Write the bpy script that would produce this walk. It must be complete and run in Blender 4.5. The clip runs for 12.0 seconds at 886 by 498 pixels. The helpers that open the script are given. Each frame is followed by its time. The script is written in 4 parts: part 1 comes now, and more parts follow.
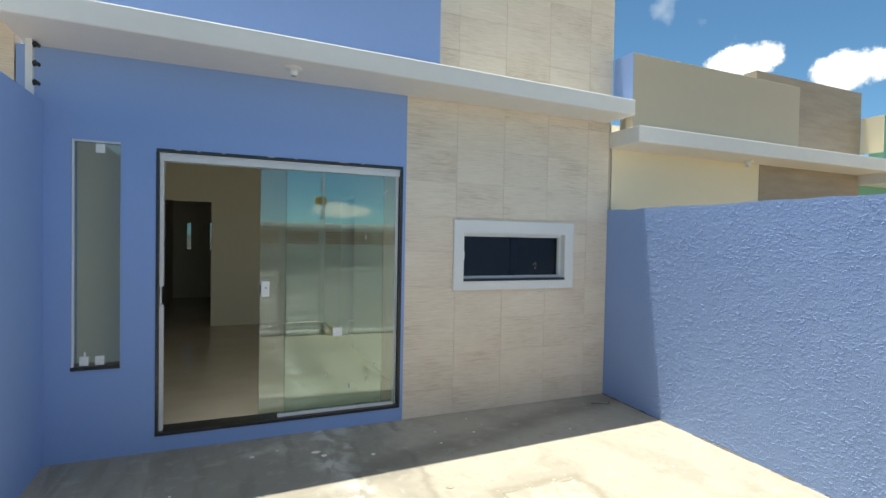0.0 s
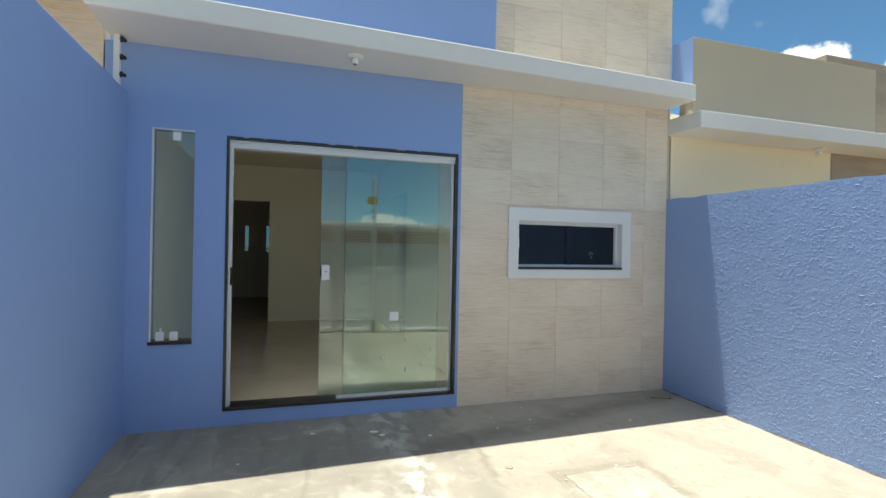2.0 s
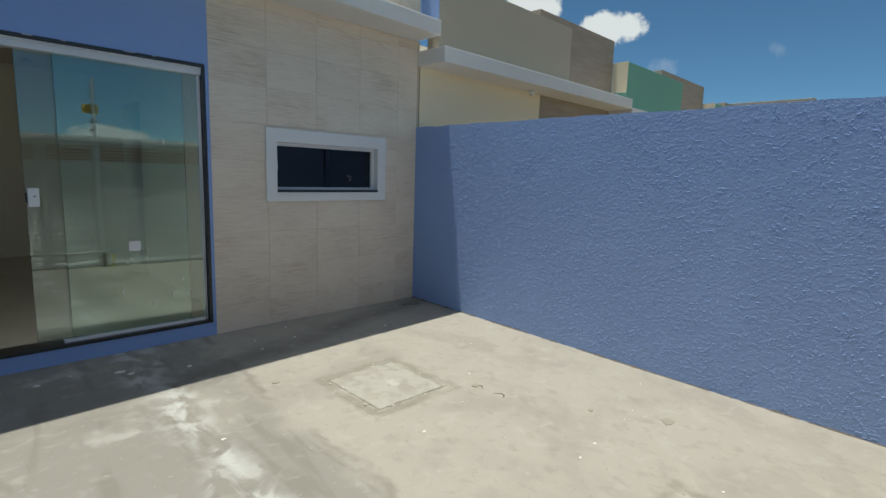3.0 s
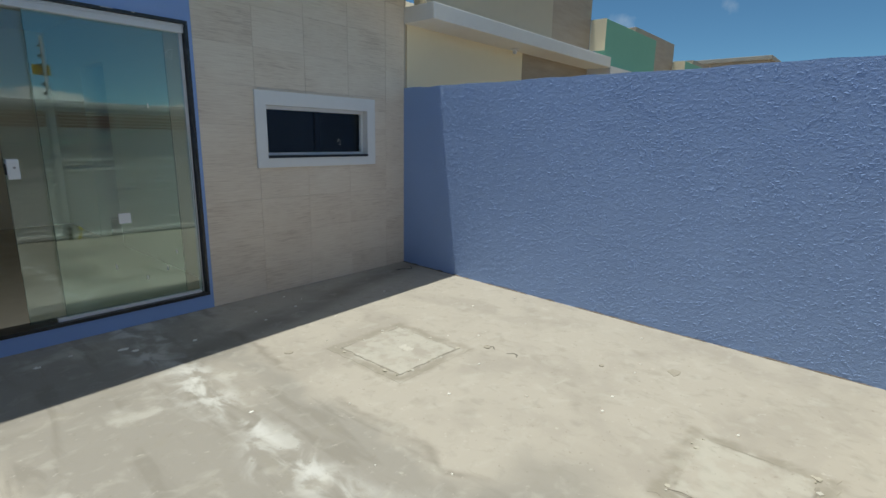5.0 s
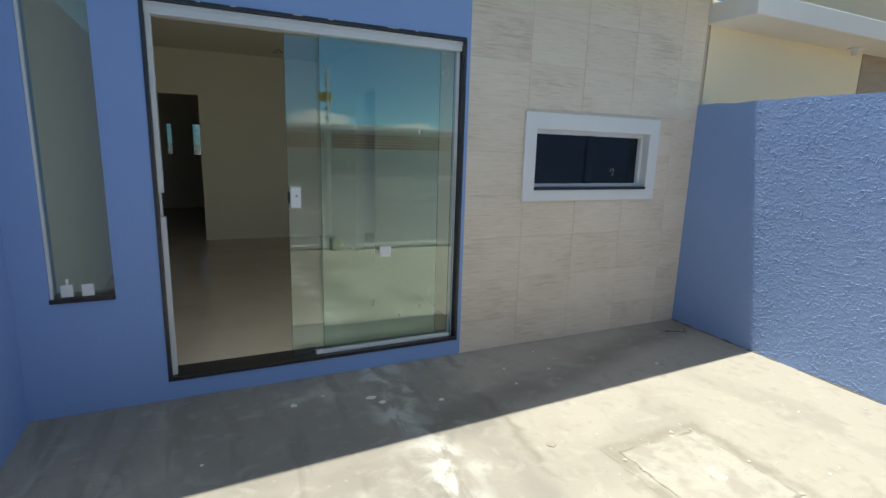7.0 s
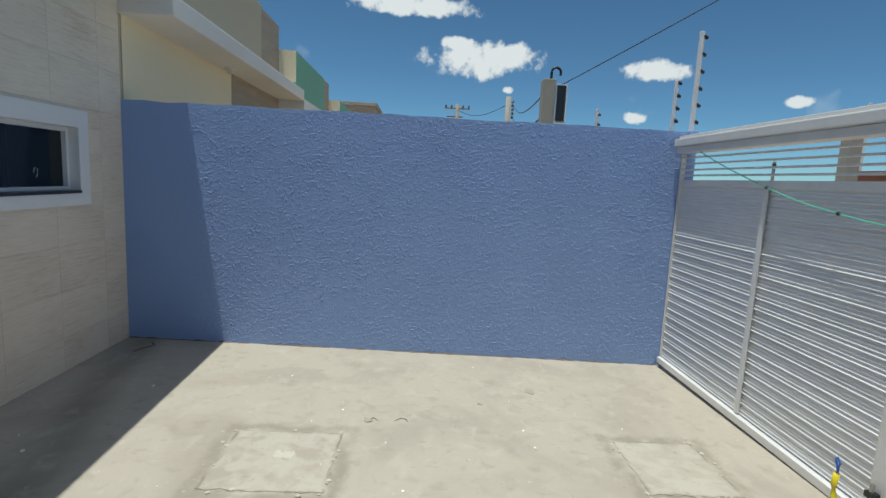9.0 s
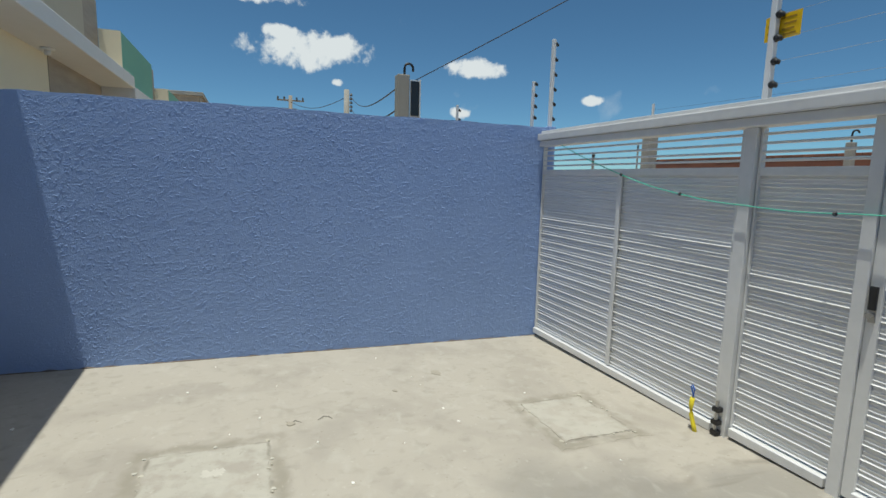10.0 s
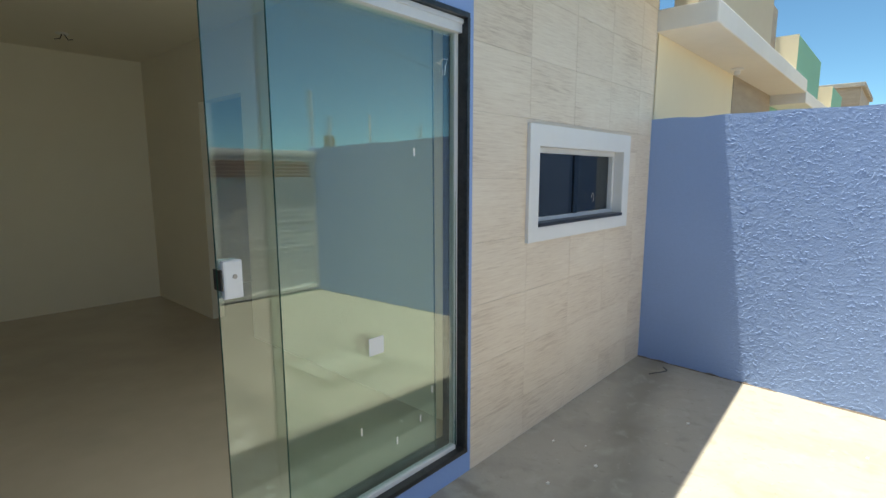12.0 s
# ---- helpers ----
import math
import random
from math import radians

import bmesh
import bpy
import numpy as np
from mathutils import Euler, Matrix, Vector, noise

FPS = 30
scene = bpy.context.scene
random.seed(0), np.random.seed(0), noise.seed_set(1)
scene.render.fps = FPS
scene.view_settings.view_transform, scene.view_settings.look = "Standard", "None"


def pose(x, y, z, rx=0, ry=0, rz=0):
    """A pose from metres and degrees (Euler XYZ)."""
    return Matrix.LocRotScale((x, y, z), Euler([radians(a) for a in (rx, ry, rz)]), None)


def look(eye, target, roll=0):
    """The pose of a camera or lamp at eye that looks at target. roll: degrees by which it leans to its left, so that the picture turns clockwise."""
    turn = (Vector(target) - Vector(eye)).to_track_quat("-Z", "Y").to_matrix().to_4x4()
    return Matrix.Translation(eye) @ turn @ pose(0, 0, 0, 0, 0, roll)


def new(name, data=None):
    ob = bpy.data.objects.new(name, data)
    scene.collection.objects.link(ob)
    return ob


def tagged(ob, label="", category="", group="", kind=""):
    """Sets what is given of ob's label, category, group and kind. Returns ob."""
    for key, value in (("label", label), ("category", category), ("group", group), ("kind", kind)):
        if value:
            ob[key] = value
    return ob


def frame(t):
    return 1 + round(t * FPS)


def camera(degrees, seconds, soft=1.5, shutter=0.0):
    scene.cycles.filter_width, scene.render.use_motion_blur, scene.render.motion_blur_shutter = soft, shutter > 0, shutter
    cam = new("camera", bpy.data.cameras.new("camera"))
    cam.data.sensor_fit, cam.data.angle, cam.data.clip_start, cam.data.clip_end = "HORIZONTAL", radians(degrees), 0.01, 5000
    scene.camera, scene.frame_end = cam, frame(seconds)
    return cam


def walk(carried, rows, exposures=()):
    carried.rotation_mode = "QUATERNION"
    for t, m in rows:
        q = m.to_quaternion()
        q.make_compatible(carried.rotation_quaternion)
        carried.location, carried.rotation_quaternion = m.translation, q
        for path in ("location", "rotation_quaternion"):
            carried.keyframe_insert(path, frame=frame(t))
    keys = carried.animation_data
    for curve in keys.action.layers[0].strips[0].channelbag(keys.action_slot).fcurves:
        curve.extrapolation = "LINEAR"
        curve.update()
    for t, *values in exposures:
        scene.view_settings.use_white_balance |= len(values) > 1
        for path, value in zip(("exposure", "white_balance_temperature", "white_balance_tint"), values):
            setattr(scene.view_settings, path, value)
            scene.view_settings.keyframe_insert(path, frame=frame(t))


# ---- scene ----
cam = camera(82.6, 12.0)
PATH = [
    (0, (-3.728, -4.279, 1.647), (-2.943, -2.44, 1.602), 1.1),
    (0.5, (-3.698, -4.289, 1.653), (-3.036, -2.402, 1.695), 1.0),
    (1, (-3.684, -4.245, 1.565), (-3.091, -2.336, 1.646), 1.1),
    (1.5, (-3.703, -4.227, 1.487), (-3.134, -2.311, 1.554), 1.1),
    (2, (-3.82, -4.269, 1.425), (-3.201, -2.367, 1.421), 1.1),
    (2.5, (-3.885, -4.362, 1.408), (-2.82, -2.674, 1.274), 1.1),
    (3, (-3.898, -4.397, 1.436), (-2.499, -2.996, 1.149), 1.8),
    (3.2, (-3.884, -4.398, 1.438), (-2.405, -3.092, 1.112), 2.0),
    (4.8, (-4.099, -4.16, 1.446), (-2.546, -2.973, 1.021), 1.2),
    (5, (-4.113, -4.143, 1.444), (-2.632, -2.871, 1.013), 1.0),
    (5.5, (-4.119, -4.041, 1.448), (-2.82, -2.587, 0.999), 1.1),
    (6, (-4.042, -3.812, 1.474), (-2.938, -2.21, 1.008), 1.1),
    (6.5, (-3.978, -3.548, 1.524), (-3.088, -1.814, 1.077), 1.2),
    (6.7, (-3.958, -3.425, 1.534), (-3.14, -1.645, 1.131), 1.3),
    (8.3, (-4.091, -2.537, 1.455), (-2.485, -1.373, 1.196), 4.0),
    (8.5, (-4.14, -2.55, 1.481), (-2.346, -1.708, 1.212), 3.0),
    (9, (-4.264, -2.441, 1.469), (-2.285, -2.534, 1.194), 2.9),
    (9.5, (-4.315, -2.225, 1.456), (-2.422, -2.811, 1.186), 2.3),
    (10, (-4.291, -1.986, 1.452), (-2.439, -2.69, 1.176), 1.5),
    (10.5, (-4.241, -1.856, 1.469), (-2.39, -2.555, 1.181), 1.4),
    (11, (-4.237, -1.823, 1.509), (-2.262, -1.872, 1.194), 0.3),
    (11.5, (-4.259, -1.776, 1.538), (-2.455, -0.971, 1.225), 0.0),
    (12, (-4.186, -1.548, 1.546), (-2.722, -0.218, 1.249), 0.0),
]
walk(cam, [(t, look(eye, target, roll)) for t, eye, target, roll in PATH],
     [(t, stops, kelvin, 3) for t, stops, kelvin in ((0, 1.7, 6850), (2, 1.65, 6850), (2.5, 1.05, 6550), (3.2, 0.75, 6350), (4.8, 0.75, 6350), (5.5, 0.95, 6350), (6, 1.1, 6400), (6.5, 1.4, 6450), (8.3, 1.45, 6650), (8.5, 1.25, 6650), (9, 0.8, 6300), (10.5, 0.78, 6300), (11, 1.0, 6450), (11.5, 1.4, 6800), (12, 1.92, 7050))])
# end of walk

# ---- world and sun ----
SUN_DIR = Vector((-0.083, 0.135, 1.0)).normalized()
world = bpy.data.worlds.new("sky")
scene.world = world
world.use_nodes = True
wn, wl = world.node_tree.nodes, world.node_tree.links
wn.clear()
w_out = wn.new("ShaderNodeOutputWorld")
w_bg = wn.new("ShaderNodeBackground")
w_bg.inputs["Strength"].default_value = 0.076
w_sky = wn.new("ShaderNodeTexSky")
w_sky.sky_type = "NISHITA"
w_sky.sun_disc = False
w_sky.sun_elevation = math.asin(SUN_DIR.z)
w_sky.sun_rotation = math.atan2(SUN_DIR.x, SUN_DIR.y)
w_sky.altitude = 2500
w_sky.air_density, w_sky.dust_density, w_sky.ozone_density = 0.9, 0.0, 4.0
w_tc = wn.new("ShaderNodeTexCoord")
w_noise = wn.new("ShaderNodeTexNoise")
w_noise.inputs["Scale"].default_value = 22.0
w_noise.inputs["Detail"].default_value = 7.0
w_noise.inputs["Roughness"].default_value = 0.62
wl.new(w_tc.outputs["Generated"], w_noise.inputs["Vector"])


def w_math(op, a, b):
    n = wn.new("ShaderNodeMath")
    n.operation = op
    for i, v in enumerate((a, b)):
        if isinstance(v, (int, float)):
            n.inputs[i].default_value = v
        else:
            wl.new(v, n.inputs[i])
    return n.outputs[0]


def w_cloud(x, y, z, wide, high):
    """One fair-weather cloud round a direction of the sky, its edge frayed by the noise."""
    c = Vector((x, y, z)).normalized()
    wide, high = wide * 0.86, high * 0.82
    side = Vector((-c.y, c.x, 0)).normalized()
    up = c.cross(side)
    parts = []
    for axis, size in ((side, wide), (up, high)):
        d = wn.new("ShaderNodeVectorMath")
        d.operation = "DOT_PRODUCT"
        wl.new(w_tc.outputs["Generated"], d.inputs[0])
        d.inputs[1].default_value = axis
        q = w_math("DIVIDE", d.outputs["Value"], size)
        parts.append(w_math("MULTIPLY", q, q))
    front = wn.new("ShaderNodeVectorMath")
    front.operation = "DOT_PRODUCT"
    wl.new(w_tc.outputs["Generated"], front.inputs[0])
    front.inputs[1].default_value = c
    blob = w_math("SUBTRACT", 1.0, w_math("ADD", parts[0], parts[1]))
    return w_math("MULTIPLY", w_math("MAXIMUM", blob, 0.0), w_math("GREATER_THAN", front.outputs["Value"], 0.0))


cover = 0.0
for cloud in ((0.971, -0.105, 0.222, 0.16, 0.05), (0.968, -0.056, 0.246, 0.05, 0.022), (0.895, -0.397, 0.205, 0.085, 0.028),
              (0.918, -0.377, 0.126, 0.03, 0.018), (0.974, -0.152, 0.172, 0.018, 0.012), (0.956, 0.027, 0.305, 0.17, 0.028),
              (0.798, -0.584, 0.148, 0.035, 0.015), (0.852, 0.452, 0.264, 0.085, 0.045), (0.767, 0.568, 0.296, 0.09, 0.04),
              (0.20, -0.978, 0.062, 0.08, 0.024), (0.36, -0.93, 0.05, 0.06, 0.02), (-0.12, -0.99, 0.07, 0.09, 0.026),
              (-0.9, -0.3, 0.3, 0.2, 0.07), (-0.5, 0.8, 0.35, 0.2, 0.07)):
    blob = w_cloud(*cloud)
    cover = blob if cover == 0.0 else w_math("MAXIMUM", cover, blob)
frayed = w_math("ADD", cover, w_math("MULTIPLY", w_math("SUBTRACT", w_noise.outputs["Fac"], 0.5), 2.4))
present = w_math("MULTIPLY", frayed, w_math("GREATER_THAN", cover, 0.0))
w_ramp = wn.new("ShaderNodeMapRange")
w_ramp.interpolation_type = "SMOOTHSTEP"
w_ramp.inputs["From Min"].default_value, w_ramp.inputs["From Max"].default_value = 0.28, 0.75
wl.new(present, w_ramp.inputs["Value"])
# thin wisps over the whole sky
w_wisp = wn.new("ShaderNodeTexNoise")
w_wisp.inputs["Scale"].default_value, w_wisp.inputs["Detail"].default_value = 9.0, 8.0
wl.new(w_tc.outputs["Generated"], w_wisp.inputs["Vector"])
w_wr = wn.new("ShaderNodeMapRange")
w_wr.inputs["From Min"].default_value, w_wr.inputs["From Max"].default_value = 0.64, 0.85
w_wr.inputs["To Max"].default_value = 0.45
wl.new(w_wisp.outputs["Fac"], w_wr.inputs["Value"])
# unseen cumulus added overhead, above any view, to whiten and lift the fill light
w_high = wn.new("ShaderNodeTexNoise")
w_high.inputs["Scale"].default_value, w_high.inputs["Detail"].default_value = 5.0, 7.0
wl.new(w_tc.outputs["Generated"], w_high.inputs["Vector"])
w_hr = wn.new("ShaderNodeMapRange")
w_hr.interpolation_type = "SMOOTHSTEP"
w_hr.inputs["From Min"].default_value, w_hr.inputs["From Max"].default_value = 0.47, 0.58
wl.new(w_high.outputs["Fac"], w_hr.inputs["Value"])
w_sep = wn.new("ShaderNodeSeparateXYZ")
wl.new(w_tc.outputs["Generated"], w_sep.inputs[0])
w_el = wn.new("ShaderNodeMapRange")
w_el.interpolation_type = "SMOOTHSTEP"
w_el.inputs["From Min"].default_value, w_el.inputs["From Max"].default_value = 0.50, 0.68
wl.new(w_sep.outputs["Z"], w_el.inputs["Value"])
fill_cover = w_math("MULTIPLY", w_hr.outputs["Result"], w_el.outputs["Result"])
w_deep = wn.new("ShaderNodeMixRGB")
w_deep.blend_type = "MULTIPLY"
w_deep.inputs["Fac"].default_value = 1.0
w_deep.inputs["Color2"].default_value = (0.50, 0.66, 0.66, 1)
wl.new(w_sky.outputs["Color"], w_deep.inputs["Color1"])
w_mix = wn.new("ShaderNodeMixRGB")
w_mix.inputs["Color2"].default_value = (5.6, 5.7, 5.8, 1)
wl.new(w_math("MAXIMUM", w_math("MAXIMUM", w_ramp.outputs["Result"], w_wr.outputs["Result"]), fill_cover), w_mix.inputs["Fac"])
wl.new(w_deep.outputs["Color"], w_mix.inputs["Color1"])
wl.new(w_mix.outputs["Color"], w_bg.inputs["Color"])
wl.new(w_bg.outputs["Background"], w_out.inputs["Surface"])

sun_data = bpy.data.lights.new("sun", "SUN")
sun_data.energy, sun_data.angle, sun_data.color = 2.4, radians(0.53), (1.0, 0.955, 0.88)
sun = new("sun", sun_data)
sun.matrix_world = look(SUN_DIR * 40, (0, 0, 0))


# ---- materials ----
def material(name, color, rough=0.6, metal=0.0, grain=0.0, scale=30.0, dark=None, blotch=2.0, bump=0.0, bump_scale=60.0, stretch=(1, 1, 1), spread=0.0, spec=0.5):
    """Painted, cast or metal surface: two scales of colour variation, fine relief and uneven gloss."""
    m = bpy.data.materials.new(name)
    m.use_nodes = True
    n, l = m.node_tree.nodes, m.node_tree.links
    b = n["Principled BSDF"]
    b.inputs["Roughness"].default_value, b.inputs["Metallic"].default_value = rough, metal
    b.inputs["Specular IOR Level"].default_value = spec
    tc = n.new("ShaderNodeTexCoord")
    mp = n.new("ShaderNodeMapping")
    mp.inputs["Scale"].default_value = stretch
    geo = n.new("ShaderNodeNewGeometry")
    l.new(geo.outputs["Position"], mp.inputs["Vector"])
    big = n.new("ShaderNodeTexNoise")
    big.inputs["Scale"].default_value, big.inputs["Detail"].default_value = blotch, 5.0
    fine = n.new("ShaderNodeTexNoise")
    fine.inputs["Scale"].default_value, fine.inputs["Detail"].default_value = scale, 6.0
    l.new(mp.outputs["Vector"], big.inputs["Vector"])
    l.new(mp.outputs["Vector"], fine.inputs["Vector"])
    mix = n.new("ShaderNodeMixRGB")
    mix.inputs["Color1"].default_value = (*color, 1)
    mix.inputs["Color2"].default_value = (*(dark or [c * 0.75 for c in color]), 1)
    add = n.new("ShaderNodeMath")
    add.operation = "MULTIPLY_ADD"
    l.new(fine.outputs["Fac"], add.inputs[0])
    add.inputs[1].default_value = 0.5
    l.new(big.outputs["Fac"], add.inputs[2])
    rng = n.new("ShaderNodeMapRange")
    rng.inputs["From Min"].default_value, rng.inputs["From Max"].default_value = 0.5, 1.0
    rng.inputs["To Max"].default_value = grain
    l.new(add.outputs[0], rng.inputs["Value"])
    l.new(rng.outputs["Result"], mix.inputs["Fac"])
    colour = mix.outputs["Color"]
    if spread:
        info = n.new("ShaderNodeObjectInfo")
        hsv = n.new("ShaderNodeHueSaturation")
        vr = n.new("ShaderNodeMapRange")
        vr.inputs["To Min"].default_value, vr.inputs["To Max"].default_value = 1 - spread, 1 + spread
        l.new(info.outputs["Random"], vr.inputs["Value"])
        l.new(vr.outputs["Result"], hsv.inputs["Value"])
        l.new(colour, hsv.inputs["Color"])
        colour = hsv.outputs["Color"]
    l.new(colour, b.inputs["Base Color"])
    if bump:
        bt = n.new("ShaderNodeTexNoise")
        bt.inputs["Scale"].default_value, bt.inputs["Detail"].default_value = bump_scale, 4.0
        l.new(mp.outputs["Vector"], bt.inputs["Vector"])
        bp = n.new("ShaderNodeBump")
        bp.inputs["Strength"].default_value, bp.inputs["Distance"].default_value = bump, 0.004
        l.new(bt.outputs["Fac"], bp.inputs["Height"])
        l.new(bp.outputs["Normal"], b.inputs["Normal"])
    return m


BLUE = (0.275, 0.405, 0.72)
M_BLUE = material("blue_paint", BLUE, 0.75, grain=0.45, scale=14, blotch=0.9, dark=(0.25, 0.37, 0.665), bump=0.25, bump_scale=45)
M_STUCCO = material("blue_stucco", (0.28, 0.40, 0.685), 0.8, grain=0.5, scale=40, blotch=1.3, dark=(0.23, 0.335, 0.585), bump=0.6, bump_scale=170)
M_WHITE = material("white_paint", (0.78, 0.77, 0.74), 0.7, grain=0.5, scale=9, blotch=0.8, dark=(0.68, 0.66, 0.62), bump=0.15)
M_SURROUND = material("white_window_trim", (0.80, 0.80, 0.79), 0.55, grain=0.35, scale=20, dark=(0.7, 0.7, 0.68), bump=0.1)
M_ALU = material("white_aluminium", (0.74, 0.75, 0.76), 0.42, grain=0.4, scale=30, dark=(0.6, 0.61, 0.62))
M_GATE = material("brushed_aluminium_slat", (0.86, 0.86, 0.85), 0.36, metal=0.35, grain=0.5, scale=16, blotch=1.5, dark=(0.5, 0.51, 0.52), stretch=(0.4, 1, 3), spread=0.05, spec=0.6)
M_GATEFRAME = material("painted_aluminium_bar", (0.77, 0.77, 0.76), 0.4, metal=0.15, grain=0.4, scale=18, dark=(0.5, 0.51, 0.52))
M_BLACK = material("black_granite", (0.012, 0.012, 0.013), 0.3, grain=0.8, scale=120, blotch=30, dark=(0.05, 0.05, 0.052))
M_MORTAR = material("loose_white_mortar", (0.62, 0.6, 0.57), 0.9, grain=0.5)
M_RUBBER = material("black_plastic", (0.015, 0.015, 0.016), 0.45, grain=0.4)
M_PLASTIC = material("white_plastic", (0.82, 0.82, 0.8), 0.35, grain=0.2)
M_CREAM = material("cream_paint", (0.83, 0.74, 0.54), 0.75, grain=0.4, scale=10, blotch=0.8, dark=(0.77, 0.68, 0.48), bump=0.15)
M_TAUPE = material("taupe_paint", (0.52, 0.465, 0.355), 0.8, grain=0.5, scale=10, blotch=0.7, dark=(0.46, 0.41, 0.31), bump=0.2)
M_UMBER = material("brown_facade_tile", (0.38, 0.315, 0.24), 0.6, grain=0.7, scale=12, dark=(0.25, 0.20, 0.15), stretch=(1, 1, 7))
M_GREEN = material("green_paint", (0.19, 0.44, 0.33), 0.8, grain=0.5, scale=10, blotch=0.7, dark=(0.16, 0.385, 0.285), bump=0.2)
M_ROOM = material("room_paint", (0.82, 0.77, 0.65), 0.8, grain=0.35, scale=8, dark=(0.77, 0.72, 0.60), bump=0.1)
M_PORCELAIN = material("beige_porcelain", (0.58, 0.51, 0.42), 0.12, grain=0.6, scale=5, blotch=1.2, dark=(0.42, 0.37, 0.30))
M_POST = material("grey_concrete", (0.36, 0.34, 0.30), 0.9, grain=0.6, scale=25, bump=0.4)
M_BRICK = material("red_brick", (0.23, 0.095, 0.06), 0.9, grain=0.7, scale=10, bump=0.4, spread=0.25)
M_YELLOW = material("yellow_plastic", (0.75, 0.62, 0.03), 0.45, grain=0.3)
M_SIGN = material("yellow_sign_sheet", (0.80, 0.50, 0.0), 0.45, grain=0.3)
M_WIREBLUE = material("blue_cable", (0.03, 0.12, 0.45), 0.4)
M_ROPE = material("green_cord", (0.10, 0.52, 0.38), 0.6, grain=0.3)
M_CABLE = material("dark_cable", (0.03, 0.03, 0.035), 0.6)
M_STEEL = material("dull_steel", (0.42, 0.41, 0.39), 0.35, metal=0.8, grain=0.5, scale=60)
M_DIRT = material("dry_street_earth", (0.36, 0.29, 0.21), 0.95, grain=0.8, scale=3, blotch=0.3, bump=0.6, bump_scale=12)
M_PAPER = material("white_sticker_paper", (0.85, 0.85, 0.82), 0.6)
M_SPLASH = material("dried_white_paint", (0.8, 0.78, 0.72), 0.8)
M_WOODPOLE = material("weathered_pole", (0.30, 0.26, 0.21), 0.9, grain=0.6, bump=0.3)
M_DARKPANEL = material("dark_solar_panel", (0.015, 0.017, 0.022), 0.25)


def tile_material():
    """Beige porcelain with fine horizontal straw-like streaks."""
    m = bpy.data.materials.new("beige_streaked_tile")
    m.use_nodes = True
    n, l = m.node_tree.nodes, m.node_tree.links
    b = n["Principled BSDF"]
    b.inputs["Roughness"].default_value = 0.5
    geo = n.new("ShaderNodeNewGeometry")
    info = n.new("ShaderNodeObjectInfo")
    off = n.new("ShaderNodeVectorMath")
    off.operation = "MULTIPLY_ADD"
    l.new(info.outputs["Random"], off.inputs[0])
    off.inputs[1].default_value = (7.0, 3.0, 2.0)
    l.new(geo.outputs["Position"], off.inputs[2])
    last = None
    for stretch, scale in (((1, 1, 17), 6.5), ((1, 1, 28), 13.0), ((1, 1, 1.5), 1.6)):
        mp = n.new("ShaderNodeMapping")
        mp.inputs["Scale"].default_value = stretch
        l.new(off.outputs[0], mp.inputs["Vector"])
        t = n.new("ShaderNodeTexNoise")
        t.inputs["Scale"].default_value, t.inputs["Detail"].default_value = scale, 5.0
        l.new(mp.outputs["Vector"], t.inputs["Vector"])
        if last is None:
            last = t.outputs["Fac"]
        else:
            a = n.new("ShaderNodeMath")
            a.operation = "ADD"
            l.new(last, a.inputs[0])
            l.new(t.outputs["Fac"], a.inputs[1])
            last = a.outputs[0]
    ramp = n.new("ShaderNodeValToRGB")
    div = n.new("ShaderNodeMath")
    div.operation = "DIVIDE"
    l.new(last, div.inputs[0])
    div.inputs[1].default_value = 3.0
    l.new(div.outputs[0], ramp.inputs["Fac"])
    e = ramp.color_ramp.elements
    e[0].position, e[0].color = 0.36, (0.57, 0.455, 0.345, 1)
    e[1].position, e[1].color = 0.62, (0.83, 0.73, 0.595, 1)
    mid = e.new(0.47)
    mid.color = (0.74, 0.63, 0.50, 1)
    l.new(ramp.outputs["Color"], b.inputs["Base Color"])
    bp = n.new("ShaderNodeBump")
    bp.inputs["Strength"].default_value, bp.inputs["Distance"].default_value = 0.25, 0.002
    l.new(last, bp.inputs["Height"])
    l.new(bp.outputs["Normal"], b.inputs["Normal"])
    return m


M_TILE = tile_material()
M_GROUT = material("tile_grout", (0.56, 0.47, 0.37), 0.9, grain=0.4)


